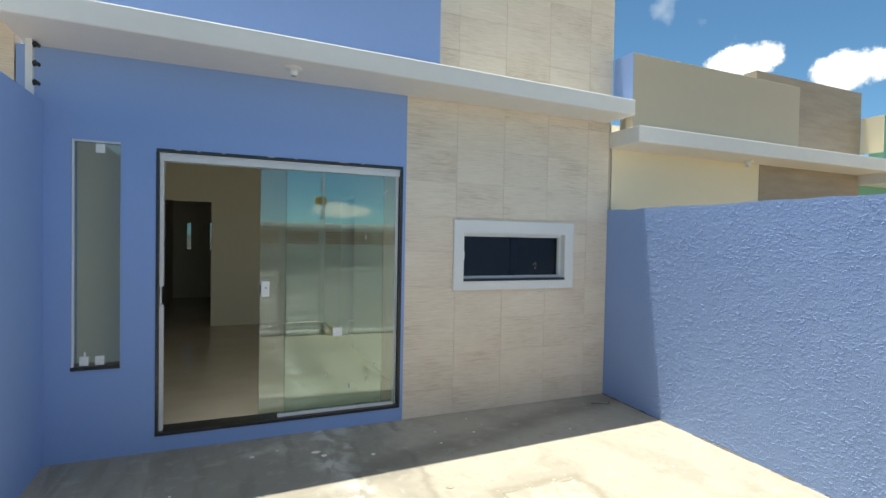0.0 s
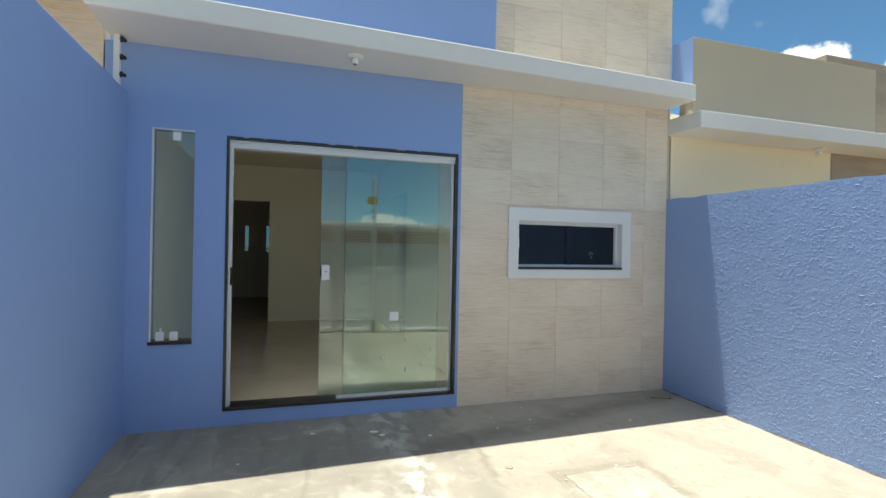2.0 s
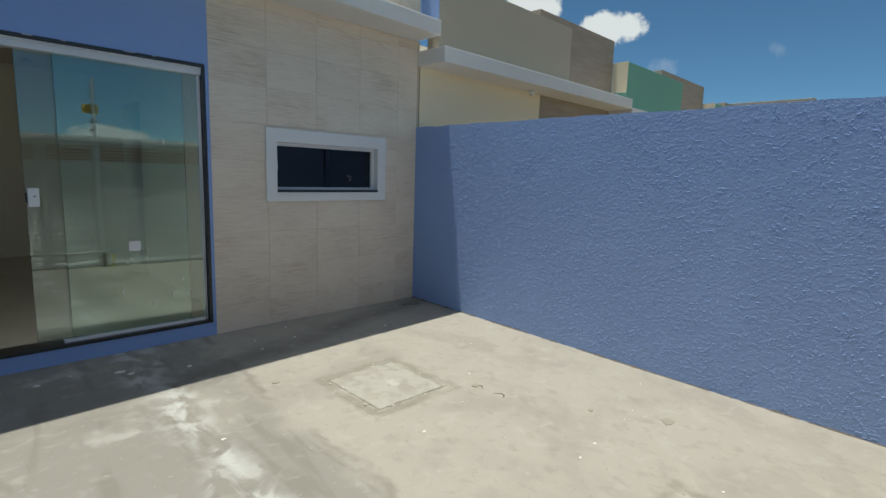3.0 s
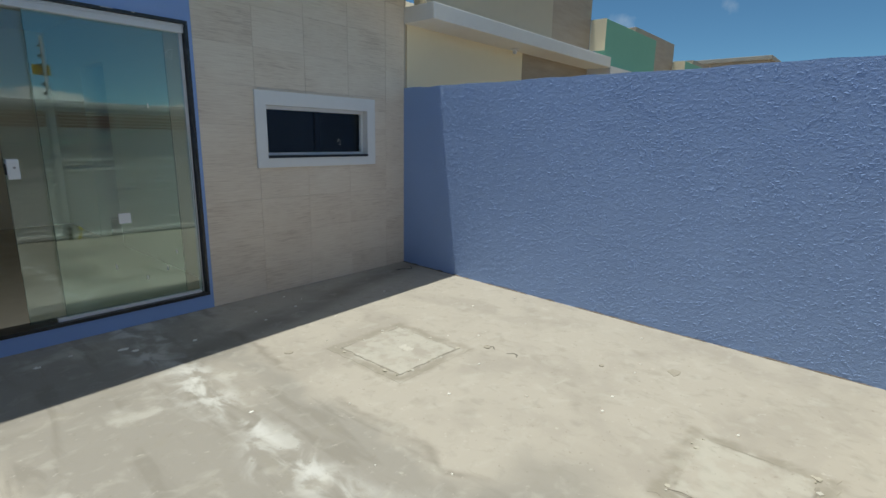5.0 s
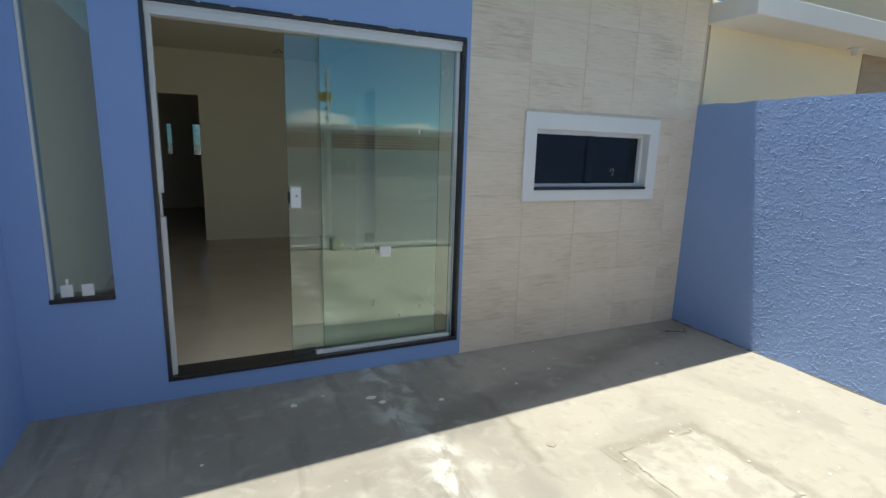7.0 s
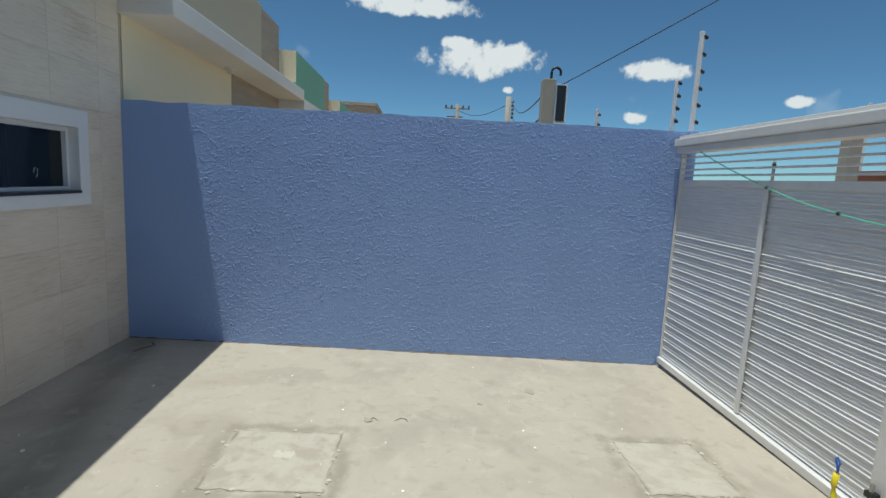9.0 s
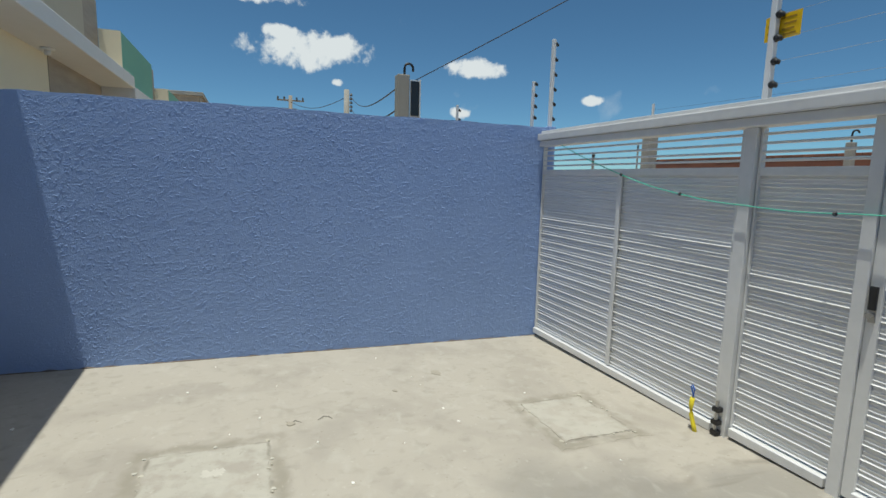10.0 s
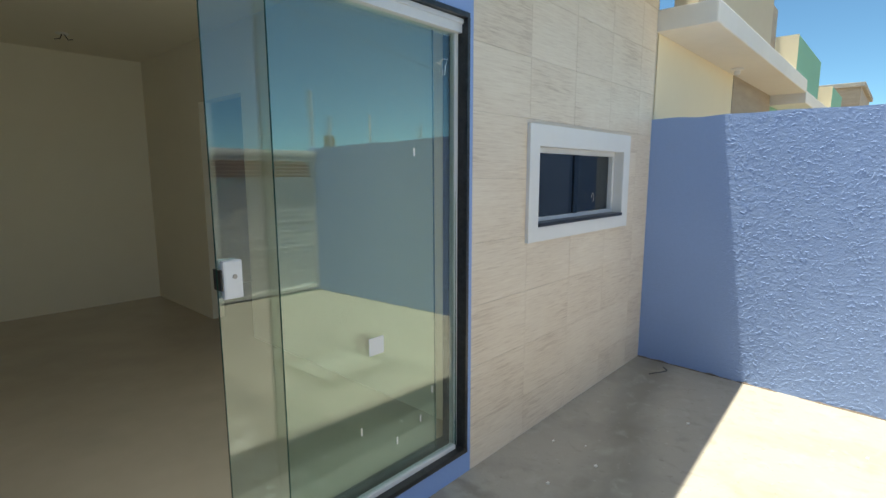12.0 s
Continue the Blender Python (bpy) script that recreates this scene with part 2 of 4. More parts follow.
def floor_material():
    """Trowelled cement with dark damp bands, pale lime splashes and fine specks."""
    m = bpy.data.materials.new("trowelled_cement")
    m.use_nodes = True
    n, l = m.node_tree.nodes, m.node_tree.links
    b = n["Principled BSDF"]
    b.inputs["Roughness"].default_value = 0.82
    geo = n.new("ShaderNodeNewGeometry")

    def tex(scale, detail, turn=0.0, stretch=(1, 1, 1), distort=0.0):
        mp = n.new("ShaderNodeMapping")
        mp.inputs["Rotation"].default_value = (0, 0, turn)
        mp.inputs["Scale"].default_value = stretch
        l.new(geo.outputs["Position"], mp.inputs["Vector"])
        t = n.new("ShaderNodeTexNoise")
        t.inputs["Scale"].default_value, t.inputs["Detail"].default_value = scale, detail
        t.inputs["Distortion"].default_value = distort
        l.new(mp.outputs["Vector"], t.inputs["Vector"])
        return t.outputs["Fac"]

    def ranged(v, lo, hi, top=1.0):
        r = n.new("ShaderNodeMapRange")
        r.interpolation_type = "SMOOTHSTEP"
        r.inputs["From Min"].default_value, r.inputs["From Max"].default_value = lo, hi
        r.inputs["To Max"].default_value = top
        l.new(v, r.inputs["Value"])
        return r.outputs["Result"]

    def times(a, c):
        k = n.new("ShaderNodeMath")
        k.operation = "MULTIPLY"
        l.new(a, k.inputs[0])
        l.new(c, k.inputs[1])
        return k.outputs[0]

    def over(base, color, fac):
        k = n.new("ShaderNodeMixRGB")
        if isinstance(base, tuple):
            k.inputs["Color1"].default_value = base
        else:
            l.new(base, k.inputs["Color1"])
        k.inputs["Color2"].default_value = color
        l.new(fac, k.inputs["Fac"])
        return k.outputs["Color"]

    sep = n.new("ShaderNodeSeparateXYZ")
    l.new(geo.outputs["Position"], sep.inputs[0])
    # the side towards the tall wall was trowelled later and greyer, with a lime spill along its edge
    wav = n.new("ShaderNodeMath")
    wav.operation = "MULTIPLY_ADD"
    l.new(tex(2.2, 5), wav.inputs[0])
    wav.inputs[1].default_value = 0.7
    l.new(sep.outputs["X"], wav.inputs[2])
    left = ranged(wav.outputs[0], -2.06, -2.30)

    def bell(v, centre, width):
        d = n.new("ShaderNodeMath")
        d.operation = "SUBTRACT"
        l.new(v, d.inputs[0])
        d.inputs[1].default_value = centre
        a = n.new("ShaderNodeMath")
        a.operation = "ABSOLUTE"
        l.new(d.outputs[0], a.inputs[0])
        return ranged(a.outputs[0], width, 0.0)

    def calc(op, a, c):
        k = n.new("ShaderNodeMath")
        k.operation = op
        for i, v in enumerate((a, c)):
            if isinstance(v, (int, float)):
                k.inputs[i].default_value = v
            else:
                l.new(v, k.inputs[i])
        return k.outputs[0]

    def edge_of(x0, y0, x1, y1, fray, wobble):
        """Distance outward from a rectangle on the floor, its edge frayed."""
        ax = calc("SUBTRACT", calc("ABSOLUTE", calc("SUBTRACT", sep.outputs["X"], (x0 + x1) / 2), 0), (x1 - x0) / 2)
        ay = calc("SUBTRACT", calc("ABSOLUTE", calc("SUBTRACT", sep.outputs["Y"], (y0 + y1) / 2), 0), (y1 - y0) / 2)
        return calc("ADD", calc("MAXIMUM", ax, ay), calc("MULTIPLY", calc("SUBTRACT", fray, 0.5), wobble))

    c = over((0.412, 0.374, 0.314, 1), (0.356, 0.322, 0.271, 1), ranged(tex(1.7, 6, distort=0.6), 0.45, 0.68))
    c = over(c, (0.275, 0.255, 0.22, 1), times(left, ranged(tex(1.3, 7, 0.2, (1, 0.6, 1), 0.7), 0.30, 0.56, 0.85)))
    # streaks of the trowel along the yard
    c = over(c, (0.225, 0.205, 0.17, 1), times(left, ranged(tex(2.4, 7, 0.1, (3.2, 0.5, 1), 0.8), 0.52, 0.66, 0.6)))
    # lime spill running along the seam, and lighter dabs beside it
    spill = calc("ADD", sep.outputs["X"], calc("MULTIPLY", calc("SUBTRACT", tex(1.9, 6), 0.5), 0.55))
    c = over(c, (0.60, 0.59, 0.55, 1), times(bell(spill, -2.98, 0.22), ranged(tex(5.5, 11, 0.1, (1.2, 0.7, 1), 0.7), 0.42, 0.60, 0.85)))
    c = over(c, (0.24, 0.215, 0.175, 1), times(bell(wav.outputs[0], -2.12, 0.07), ranged(tex(4.0, 8, 0.0, (1, 0.5, 1)), 0.42, 0.58, 0.75)))
    c = over(c, (0.54, 0.52, 0.46, 1), times(left, ranged(tex(3.4, 8, 0.15, (1, 1, 1), 0.6), 0.60, 0.72, 0.5)))
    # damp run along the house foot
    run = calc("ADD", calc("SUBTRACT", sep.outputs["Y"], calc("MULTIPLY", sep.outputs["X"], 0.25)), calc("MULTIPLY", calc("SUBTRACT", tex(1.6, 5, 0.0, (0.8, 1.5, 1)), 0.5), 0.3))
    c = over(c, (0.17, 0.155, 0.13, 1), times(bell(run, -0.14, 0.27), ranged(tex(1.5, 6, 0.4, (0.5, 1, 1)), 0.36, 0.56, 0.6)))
    # grey wash by the street cover
    wash = edge_of(-2.9, -4.1, -2.13, -3.0, tex(1.4, 6), 0.7)
    c = over(c, (0.27, 0.25, 0.215, 1), ranged(wash, 0.05, -0.25, 0.75))
    # crumbled cement round the two covers
    for rect in ((-2.13, -2.11, -1.42, -1.38), (-2.06, -4.21, -1.38, -3.58)):
        fringe = edge_of(*rect, tex(7.0, 8, distort=0.8), 0.13)
        crisp = edge_of(*rect, tex(12.0, 6), 0.035)
        c = over(c, (0.46, 0.435, 0.37, 1), times(ranged(fringe, -0.05, -0.09), ranged(tex(9, 8), 0.36, 0.58, 0.75)))
        c = over(c, (0.275, 0.248, 0.195, 1), times(bell(fringe, -0.03, 0.075), ranged(tex(5, 6), 0.30, 0.55, 0.85)))
        c = over(c, (0.20, 0.18, 0.145, 1), times(bell(crisp, -0.072, 0.016), ranged(tex(6, 5, 1.0), 0.45, 0.58, 0.75)))
    c = over(c, (0.50, 0.475, 0.41, 1), ranged(tex(9, 11, 0.2, (0.8, 1, 1), 0.5), 0.52, 0.76, 0.35))
    c = over(c, (0.27, 0.25, 0.205, 1), ranged(tex(15, 10, 0.7, (1, 0.7, 1), 0.6), 0.53, 0.76, 0.38))
    c = over(c, (0.29, 0.265, 0.215, 1), ranged(tex(6, 9, 0.3, distort=0.4), 0.56, 0.76, 0.5))
    c = over(c, (0.25, 0.225, 0.18, 1), ranged(tex(34, 4), 0.66, 0.74, 0.5))
    c = over(c, (0.57, 0.535, 0.455, 1), ranged(tex(26, 6), 0.64, 0.80, 0.45))
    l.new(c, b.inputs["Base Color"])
    bp = n.new("ShaderNodeBump")
    bp.inputs["Strength"].default_value, bp.inputs["Distance"].default_value = 0.35, 0.004
    l.new(tex(55, 6), bp.inputs["Height"])
    l.new(bp.outputs["Normal"], b.inputs["Normal"])
    return m


M_FLOOR = floor_material()
M_LID = material("pale_cement_lid", (0.50, 0.465, 0.385), 0.9, grain=0.9, scale=12, blotch=4, dark=(0.42, 0.38, 0.30), bump=0.6)
M_PALE = material("thin_lime_wash", (0.54, 0.51, 0.44), 0.9, grain=0.7, scale=30)
# dark brown that paints in the shadow line under the stucco wall
M_FOOTSHADE = material("wall_foot_shade", (0.17, 0.14, 0.115), 0.95, grain=0.7, scale=25, blotch=6, bump=0.6)
M_CHIP = material("grey_cement_scar", (0.20, 0.185, 0.155), 0.95, grain=0.7, scale=40)
M_JOINT = material("cement_joint", (0.40, 0.362, 0.292), 0.95, grain=0.7, scale=20, blotch=5, bump=0.7)


def glass_material(name, tint, ior):
    m = bpy.data.materials.new(name)
    m.use_nodes = True
    n, l = m.node_tree.nodes, m.node_tree.links
    n.clear()
    out = n.new("ShaderNodeOutputMaterial")
    mix = n.new("ShaderNodeMixShader")
    lw = n.new("ShaderNodeLayerWeight")
    lw.inputs["Blend"].default_value = 0.5
    pw = n.new("ShaderNodeMath")
    pw.operation = "POWER"
    pw.inputs[1].default_value = 4.0
    l.new(lw.outputs["Facing"], pw.inputs[0])
    fr = n.new("ShaderNodeMapRange")
    fr.inputs["To Min"].default_value = ((ior - 1) / (ior + 1)) ** 2
    l.new(pw.outputs[0], fr.inputs["Value"])
    tr = n.new("ShaderNodeBsdfTransparent")
    tr.inputs["Color"].default_value = (*tint, 1)
    gl = n.new("ShaderNodeBsdfGlossy")
    gl.inputs["Roughness"].default_value = 0.0
    gl.inputs["Color"].default_value = (0.92, 0.965, 0.965, 1)
    l.new(fr.outputs[0], mix.inputs[0])
    l.new(tr.outputs[0], mix.inputs[1])
    l.new(gl.outputs[0], mix.inputs[2])
    l.new(mix.outputs[0], out.inputs["Surface"])
    return m


M_GLASS = glass_material("green_tempered_glass", (0.87, 0.94, 0.915), 1.9)
M_SMOKE = glass_material("dark_window_glass", (0.30, 0.36, 0.40), 1.55)
M_EDGE = material("green_glass_edge", (0.02, 0.09, 0.07), 0.15)


# ---- building helpers ----
def box(bm, a, b):
    """An upright block from corner a to corner b."""
    v = [bm.verts.new((x, y, z)) for z in sorted((a[2], b[2])) for y in sorted((a[1], b[1])) for x in sorted((a[0], b[0]))]
    for f in ((0, 2, 3, 1), (4, 5, 7, 6), (0, 1, 5, 4), (2, 6, 7, 3), (0, 4, 6, 2), (1, 3, 7, 5)):
        bm.faces.new([v[i] for i in f])
    return bm


def blocks(*pairs, bevel=0.0, segments=2):
    bm = bmesh.new()
    for a, b in pairs:
        one = bmesh.new()
        box(one, a, b)
        if bevel:
            bmesh.ops.bevel(one, geom=one.edges[:], offset=bevel, segments=segments, affect="EDGES", profile=0.6)
        m = bpy.data.meshes.new("tmp")
        one.to_mesh(m)
        one.free()
        bm.from_mesh(m)
        bpy.data.meshes.remove(m)
    return bm


def tube(bm, points, radius, sides=8, cap=True):
    """A round bar along a line of points."""
    pts = [Vector(p) for p in points]
    rings = []
    for i, p in enumerate(pts):
        d = (pts[min(i + 1, len(pts) - 1)] - pts[max(i - 1, 0)]).normalized()
        u = d.orthogonal().normalized() if abs(d.z) > 0.99 else d.cross(Vector((0, 0, 1))).normalized()
        w = d.cross(u)
        r = radius[i] if isinstance(radius, (list, tuple)) else radius
        rings.append([bm.verts.new(p + r * (math.cos(k * math.tau / sides) * u + math.sin(k * math.tau / sides) * w)) for k in range(sides)])
    for a, b in zip(rings, rings[1:]):
        for k in range(sides):
            bm.faces.new((a[k], a[(k + 1) % sides], b[(k + 1) % sides], b[k]))
    if cap:
        bm.faces.new(rings[0][::-1])
        bm.faces.new(rings[-1])
    return bm


def lathe(profile, sides=20, centre=(0, 0, 0)):
    """A turned solid from (radius, z) pairs."""
    bm = bmesh.new()
    return tube(bm, [Vector(centre) + Vector((0, 0, z)) for r, z in profile], [max(r, 0.0005) for r, z in profile], sides)


def prism(outline, z0, z1):
    bm = bmesh.new()
    low = [bm.verts.new((x, y, z0)) for x, y in outline]
    top = [bm.verts.new((x, y, z1)) for x, y in outline]
    bm.faces.new(low[::-1])
    bm.faces.new(top)
    for i in range(len(low)):
        j = (i + 1) % len(low)
        bm.faces.new((low[i], low[j], top[j], top[i]))
    return bm


def mesh_of(name, bm, mat, smooth=False):
    bmesh.ops.recalc_face_normals(bm, faces=bm.faces[:])
    me = bpy.data.meshes.new(name)
    bm.to_mesh(me)
    bm.free()
    for m in (mat if isinstance(mat, (list, tuple)) else (mat,)):
        me.materials.append(m)
    if smooth:
        for p in me.polygons:
            p.use_smooth = True
    return me


def thing(name, bm, mat, label, category, group="", kind="", smooth=False):
    return tagged(new(name, mesh_of(name, bm, mat, smooth)), label, category, group, kind)


def empty(name, at, label, category, group="", kind=""):
    e = new(name)
    e.location = at
    e.empty_display_size = 0.1
    return tagged(e, label, category, group, kind)


def part(name, bm, mat, parent, label="", smooth=False):
    """One mesh under a thing; its geometry is given in world coordinates unless the parent stands elsewhere."""
    ob = new(name, mesh_of(name, bm, mat, smooth))
    ob.parent = parent
    ob.matrix_parent_inverse = parent.matrix_basis.inverted()
    if label:
        ob["label"] = label
    return ob


def structure(name, bm, mat, label, category="wall"):
    return thing(name, bm, mat, label, category, kind="structure")


# ---- yard ----
T = 0.15                     # thickness of walls
L, G = -4.90, -4.64          # left wall face, gate plane
WALL = 1.97                  # height of the dividing wall
structure("ground", blocks(((-400, -400, -0.6), (400, 400, -0.25))), M_DIRT, "dry brown earth of street and plots", "ground")


def fz(x, y):
    """Height of the yard floor, which falls towards the street corner."""
    return 0.02 * min(y, 0) * max(0.0, min(1.0, 1 + x / 4.9))


def yard_floor():
    bm = bmesh.new()
    xs, ys = np.linspace(L - 0.15, 0.15, 25), np.linspace(-6.2, 0.02, 31)
    g = [[bm.verts.new((x, y, fz(x, y) + 0.0015 * noise.noise((x * 1.3, y * 1.3, 0)))) for x in xs] for y in ys]
    for a, d in zip(g, g[1:]):
        for i in range(len(xs) - 1):
            bm.faces.new((a[i], a[i + 1], d[i + 1], d[i]))
    rim = [e for e in bm.edges if e.is_boundary]
    skirt = bmesh.ops.extrude_edge_only(bm, edges=rim)["geom"]
    for v in skirt:
        if isinstance(v, bmesh.types.BMVert):
            v.co.z -= 0.14
    return bm


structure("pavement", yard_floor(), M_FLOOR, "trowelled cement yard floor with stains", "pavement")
structure("floor", blocks(((-4.9, T, -0.1), (4.0, 12.0, 0.12))), M_PORCELAIN, "glossy beige porcelain floor of the room", "floor")
structure("wall_left", blocks(((L - 0.15, G - 0.1, -0.3), (L, 0.0, 2.53)), bevel=0.008), M_BLUE, "tall smooth blue painted boundary wall", "wall")


def smooth_noise(w, h, cell_x, cell_y, rng):
    """Soft random field on a w by h grid."""
    gx, gy = int(w / cell_x) + 4, int(h / cell_y) + 4
    g = rng.random((gy, gx)) * 2 - 1
    x, y = np.arange(w) / cell_x, np.arange(h) / cell_y
    ix, iy = x.astype(int), y.astype(int)
    fx, fy = x - ix, y - iy
    fx, fy = fx * fx * (3 - 2 * fx), (fy * fy * (3 - 2 * fy))[:, None]
    a = g[iy][:, ix] * (1 - fx) + g[iy][:, ix + 1] * fx
    b = g[iy + 1][:, ix] * (1 - fx) + g[iy + 1][:, ix + 1] * fx
    return a * (1 - fy) + b * fy


def stucco_wall():
    """Dividing wall whose yard face carries thrown render: short raised curls and crumbs, real relief of a few millimetres."""
    rng = np.random.default_rng(4)
    length, step = -G + 0.02, 0.0045
    w, h = int(length / step), int((WALL + 0.15) / step)
    n1 = smooth_noise(w, h, 5.2, 2.5, rng) + 0.7 * smooth_noise(w, h, 2.6, 1.6, rng)
    n2 = smooth_noise(w, h, 4.6, 2.8, rng) + 0.6 * smooth_noise(w, h, 2.2, 1.6, rng)
    patch = smooth_noise(w, h, 30.0, 24.0, rng)
    grit = smooth_noise(w, h, 1.5, 1.3, rng)
    curl = np.clip(1 - np.abs(n1) * 5.2, 0, 1) * np.clip(n2 * 2.4 - 0.2 + patch * 0.7, 0, 1)
    crumbs = np.clip(n2 - 0.75 + 0.3 * patch, 0, 1)
    z = np.linspace(0, 1, h)[:, None]
    y = np.linspace(0, 1, w)[None, :]
    rim = np.clip(np.minimum(np.minimum(y, 1 - y) * w / 2, (1 - z) * h / 2), 0, 1)
    depth = (0.0033 * curl + 0.0008 * crumbs + 0.00025 * grit + 0.0004 * n1) * rim
    # relief flattened beside the house: the flat look of the shaded strip, put into the shape
    depth = depth * np.clip((y * length - 0.1) / 0.5, 0.35, 1)
    sag = 0.006 * smooth_noise(w, 2, 40.0, 1.0, rng)[0]
    yy = np.broadcast_to(-y * length, (h, w))
    zz = (z * (WALL + 0.15 + sag[None, :]) - 0.15) * np.ones((h, w))
    front = np.stack([-depth, yy, zz], -1).reshape(-1, 3)
    i = np.arange((h - 1) * w).reshape(h - 1, w)[:, :-1].ravel()
    faces = np.stack([i, i + w, i + w + 1, i + 1], 1)
    # back and caps
    b0 = len(front)
    rear = np.stack([np.full(2 * w, 0.15), np.tile(yy[0], 2), np.concatenate([np.full(w, -0.15), zz[-1]])], -1)
    k = np.arange(w - 1)
    top = np.stack([(h - 1) * w + k, b0 + w + k, b0 + w + k + 1, (h - 1) * w + k + 1], 1)
    back = np.stack([b0 + w + k, b0 + k, b0 + k + 1, b0 + w + k + 1], 1)
    me = bpy.data.meshes.new("wall_right")
    me.from_pydata(np.concatenate([front, rear]).tolist(), [], np.concatenate([faces, top, back]).tolist())
    me.materials.append(M_STUCCO)
    return tagged(new("wall_right", me), "blue boundary wall with rough thrown stucco", "wall", kind="structure")


stucco_wall()
structure("wall_end", blocks(((-0.02, G - 0.1, -0.3), (0.15, G - 0.025, WALL + 0.004)), bevel=0.005), M_BLUE, "blue end pillar of the boundary wall", "wall")


def floor_patch(outline, height):
    """A thin skin that follows the fall of the yard floor."""
    bm = bmesh.new()
    low = [bm.verts.new((x, y, fz(x, y) - 0.012)) for x, y in outline]
    top = [bm.verts.new((x, y, fz(x, y) + height)) for x, y in outline]
    mx, my = sum(p[0] for p in outline) / len(outline), sum(p[1] for p in outline) / len(outline)
    mid = bm.verts.new((mx, my, fz(mx, my) + height + 0.001))
    for i in range(len(low)):
        j = (i + 1) % len(low)
        bm.faces.new((low[i], low[j], top[j], top[i]))
        bm.faces.new((top[i], top[j], mid))
    return bm


def access_cover(x0, y0, x1, y1, label, splashed):
    cover = empty("access_cover", ((x0 + x1) / 2, (y0 + y1) / 2, -0.03), label, "manhole cover", "access covers in the yard")
    rng = random.Random(round(x0 * 100))
    def wobbly(a0, b0, a1, b1, amount):
        pts = []
        for (p, q), (r, s) in (((a0, b0), (a1, b0)), ((a1, b0), (a1, b1)), ((a1, b1), (a0, b1)), ((a0, b1), (a0, b0))):
            for k in range(16):
                f = k / 16
                pts.append((p + (r - p) * f + rng.uniform(-amount, amount), q + (s - q) * f + rng.uniform(-amount, amount)))
        return pts
    part("joint", floor_patch(wobbly(x0, y0, x1, y1, 0.012), 0.0012), M_FLOOR, cover, "crumbled darker cement joint")
    part("lid", floor_patch(wobbly(x0 + 0.075, y0 + 0.075, x1 - 0.075, y1 - 0.075, 0.010), 0.0045), M_FLOOR, cover, "pale cement lid")
    if splashed:
        part("splash", floor_patch(wobbly(x0 + 0.36, y0 + 0.29, x0 + 0.42, y0 + 0.40, 0.016), 0.0052), M_PALE, cover, "faint white paint splash")
    for k in range(18):
        f, side = rng.random(), rng.choice((0, 0, 1, 1, 2, 3))
        x = x0 + 0.05 + f * (x1 - x0 - 0.1) if side % 2 == 0 else (x0 if side == 1 else x1) + rng.uniform(0.03, 0.09) * (1 if side == 1 else -1)
        y = y0 + 0.05 + f * (y1 - y0 - 0.1) if side % 2 else (y0 if side == 0 else y1) + rng.uniform(0.03, 0.09) * (1 if side == 0 else -1)
        s = rng.uniform(0.004, 0.018)
        part("crumb", floor_patch([(x + s * rng.uniform(0.5, 1.2) * math.cos(a), y + s * rng.uniform(0.5, 1.2) * math.sin(a)) for a in [q * math.tau / 6 for q in range(6)]], rng.uniform(0.004, 0.009)), M_LID if rng.random() < 0.7 else M_PALE, cover)
    return cover


access_cover(-2.13, -2.11, -1.42, -1.38, "square cement inspection cover with crumbled joint", True)
access_cover(-2.06, -4.21, -1.38, -3.58, "square cement inspection cover near the gate", False)

rng = random.Random(7)


def flake(x, y, size, name, mat, label, category, group):
    z = fz(x, y)
    pts = [(x + size * rng.uniform(0.5, 1) * math.cos(a) * 1.4, y + size * rng.uniform(0.5, 1) * math.sin(a)) for a in [k * math.tau / 7 for k in range(7)]]
    thing(name, floor_patch(pts, rng.uniform(0.003, 0.006)), mat, label, category, group)


for k in range(46):
    flake(rng.uniform(-4.5, -0.2), rng.uniform(-3.9, -0.15), rng.uniform(0.004, 0.012), "mortar_crumb", M_SPLASH, "small white mortar crumb lying on cement", "debris", "crumbs on the yard floor")
for x, y, s in ((-3.1, -0.42, 0.03), (-3.05, -0.5, 0.022), (-3.55, -0.35, 0.02), (-2.7, -0.6, 0.018)):
    flake(x, y, s, "paint_splash", M_SPLASH, "dried white paint splash on the cement", "stain", "paint splashes")
for x, y, s in ((-2.35, -1.25, 0.035), (-0.75, -3.3, 0.05), (-1.31, -2.17, 0.03), (-1.0, -2.9, 0.02)):
    flake(x, y, s, "damp_spot", M_JOINT, "small dark spot on the cement", "stain", "spots on the yard floor")


def scrap_wire(points, label):
    thing("wire_scrap", tube(bmesh.new(), [(x, y, z + fz(x, y)) for x, y, z in points], 0.0032, 6), M_CABLE, label, "wire", "wire scraps")


scrap_wire([(-0.34, -0.22, 0.004), (-0.30, -0.27, 0.02), (-0.24, -0.29, 0.012), (-0.17, -0.30, 0.006), (-0.15, -0.26, 0.02)], "bent dark wire lying in the shaded corner")


def floor_chip(points, label):
    """A shallow curved scar with a slightly raised rim."""
    thing("floor_chip", tube(bmesh.new(), [(x, y, fz(x, y) - 0.0045) for x, y in points], [0.005] + [0.0085] * (len(points) - 2) + [0.004], 8), M_CHIP, label, "scar", "scars in the cement")


floor_chip([(-1.30, -2.33), (-1.26, -2.37), (-1.27, -2.40), (-1.31, -2.42)], "curved grey scar in the cement floor")
floor_chip([(-1.27, -2.14), (-1.29, -2.18), (-1.27, -2.20), (-1.31, -2.24)], "crooked grey scar in the cement floor")


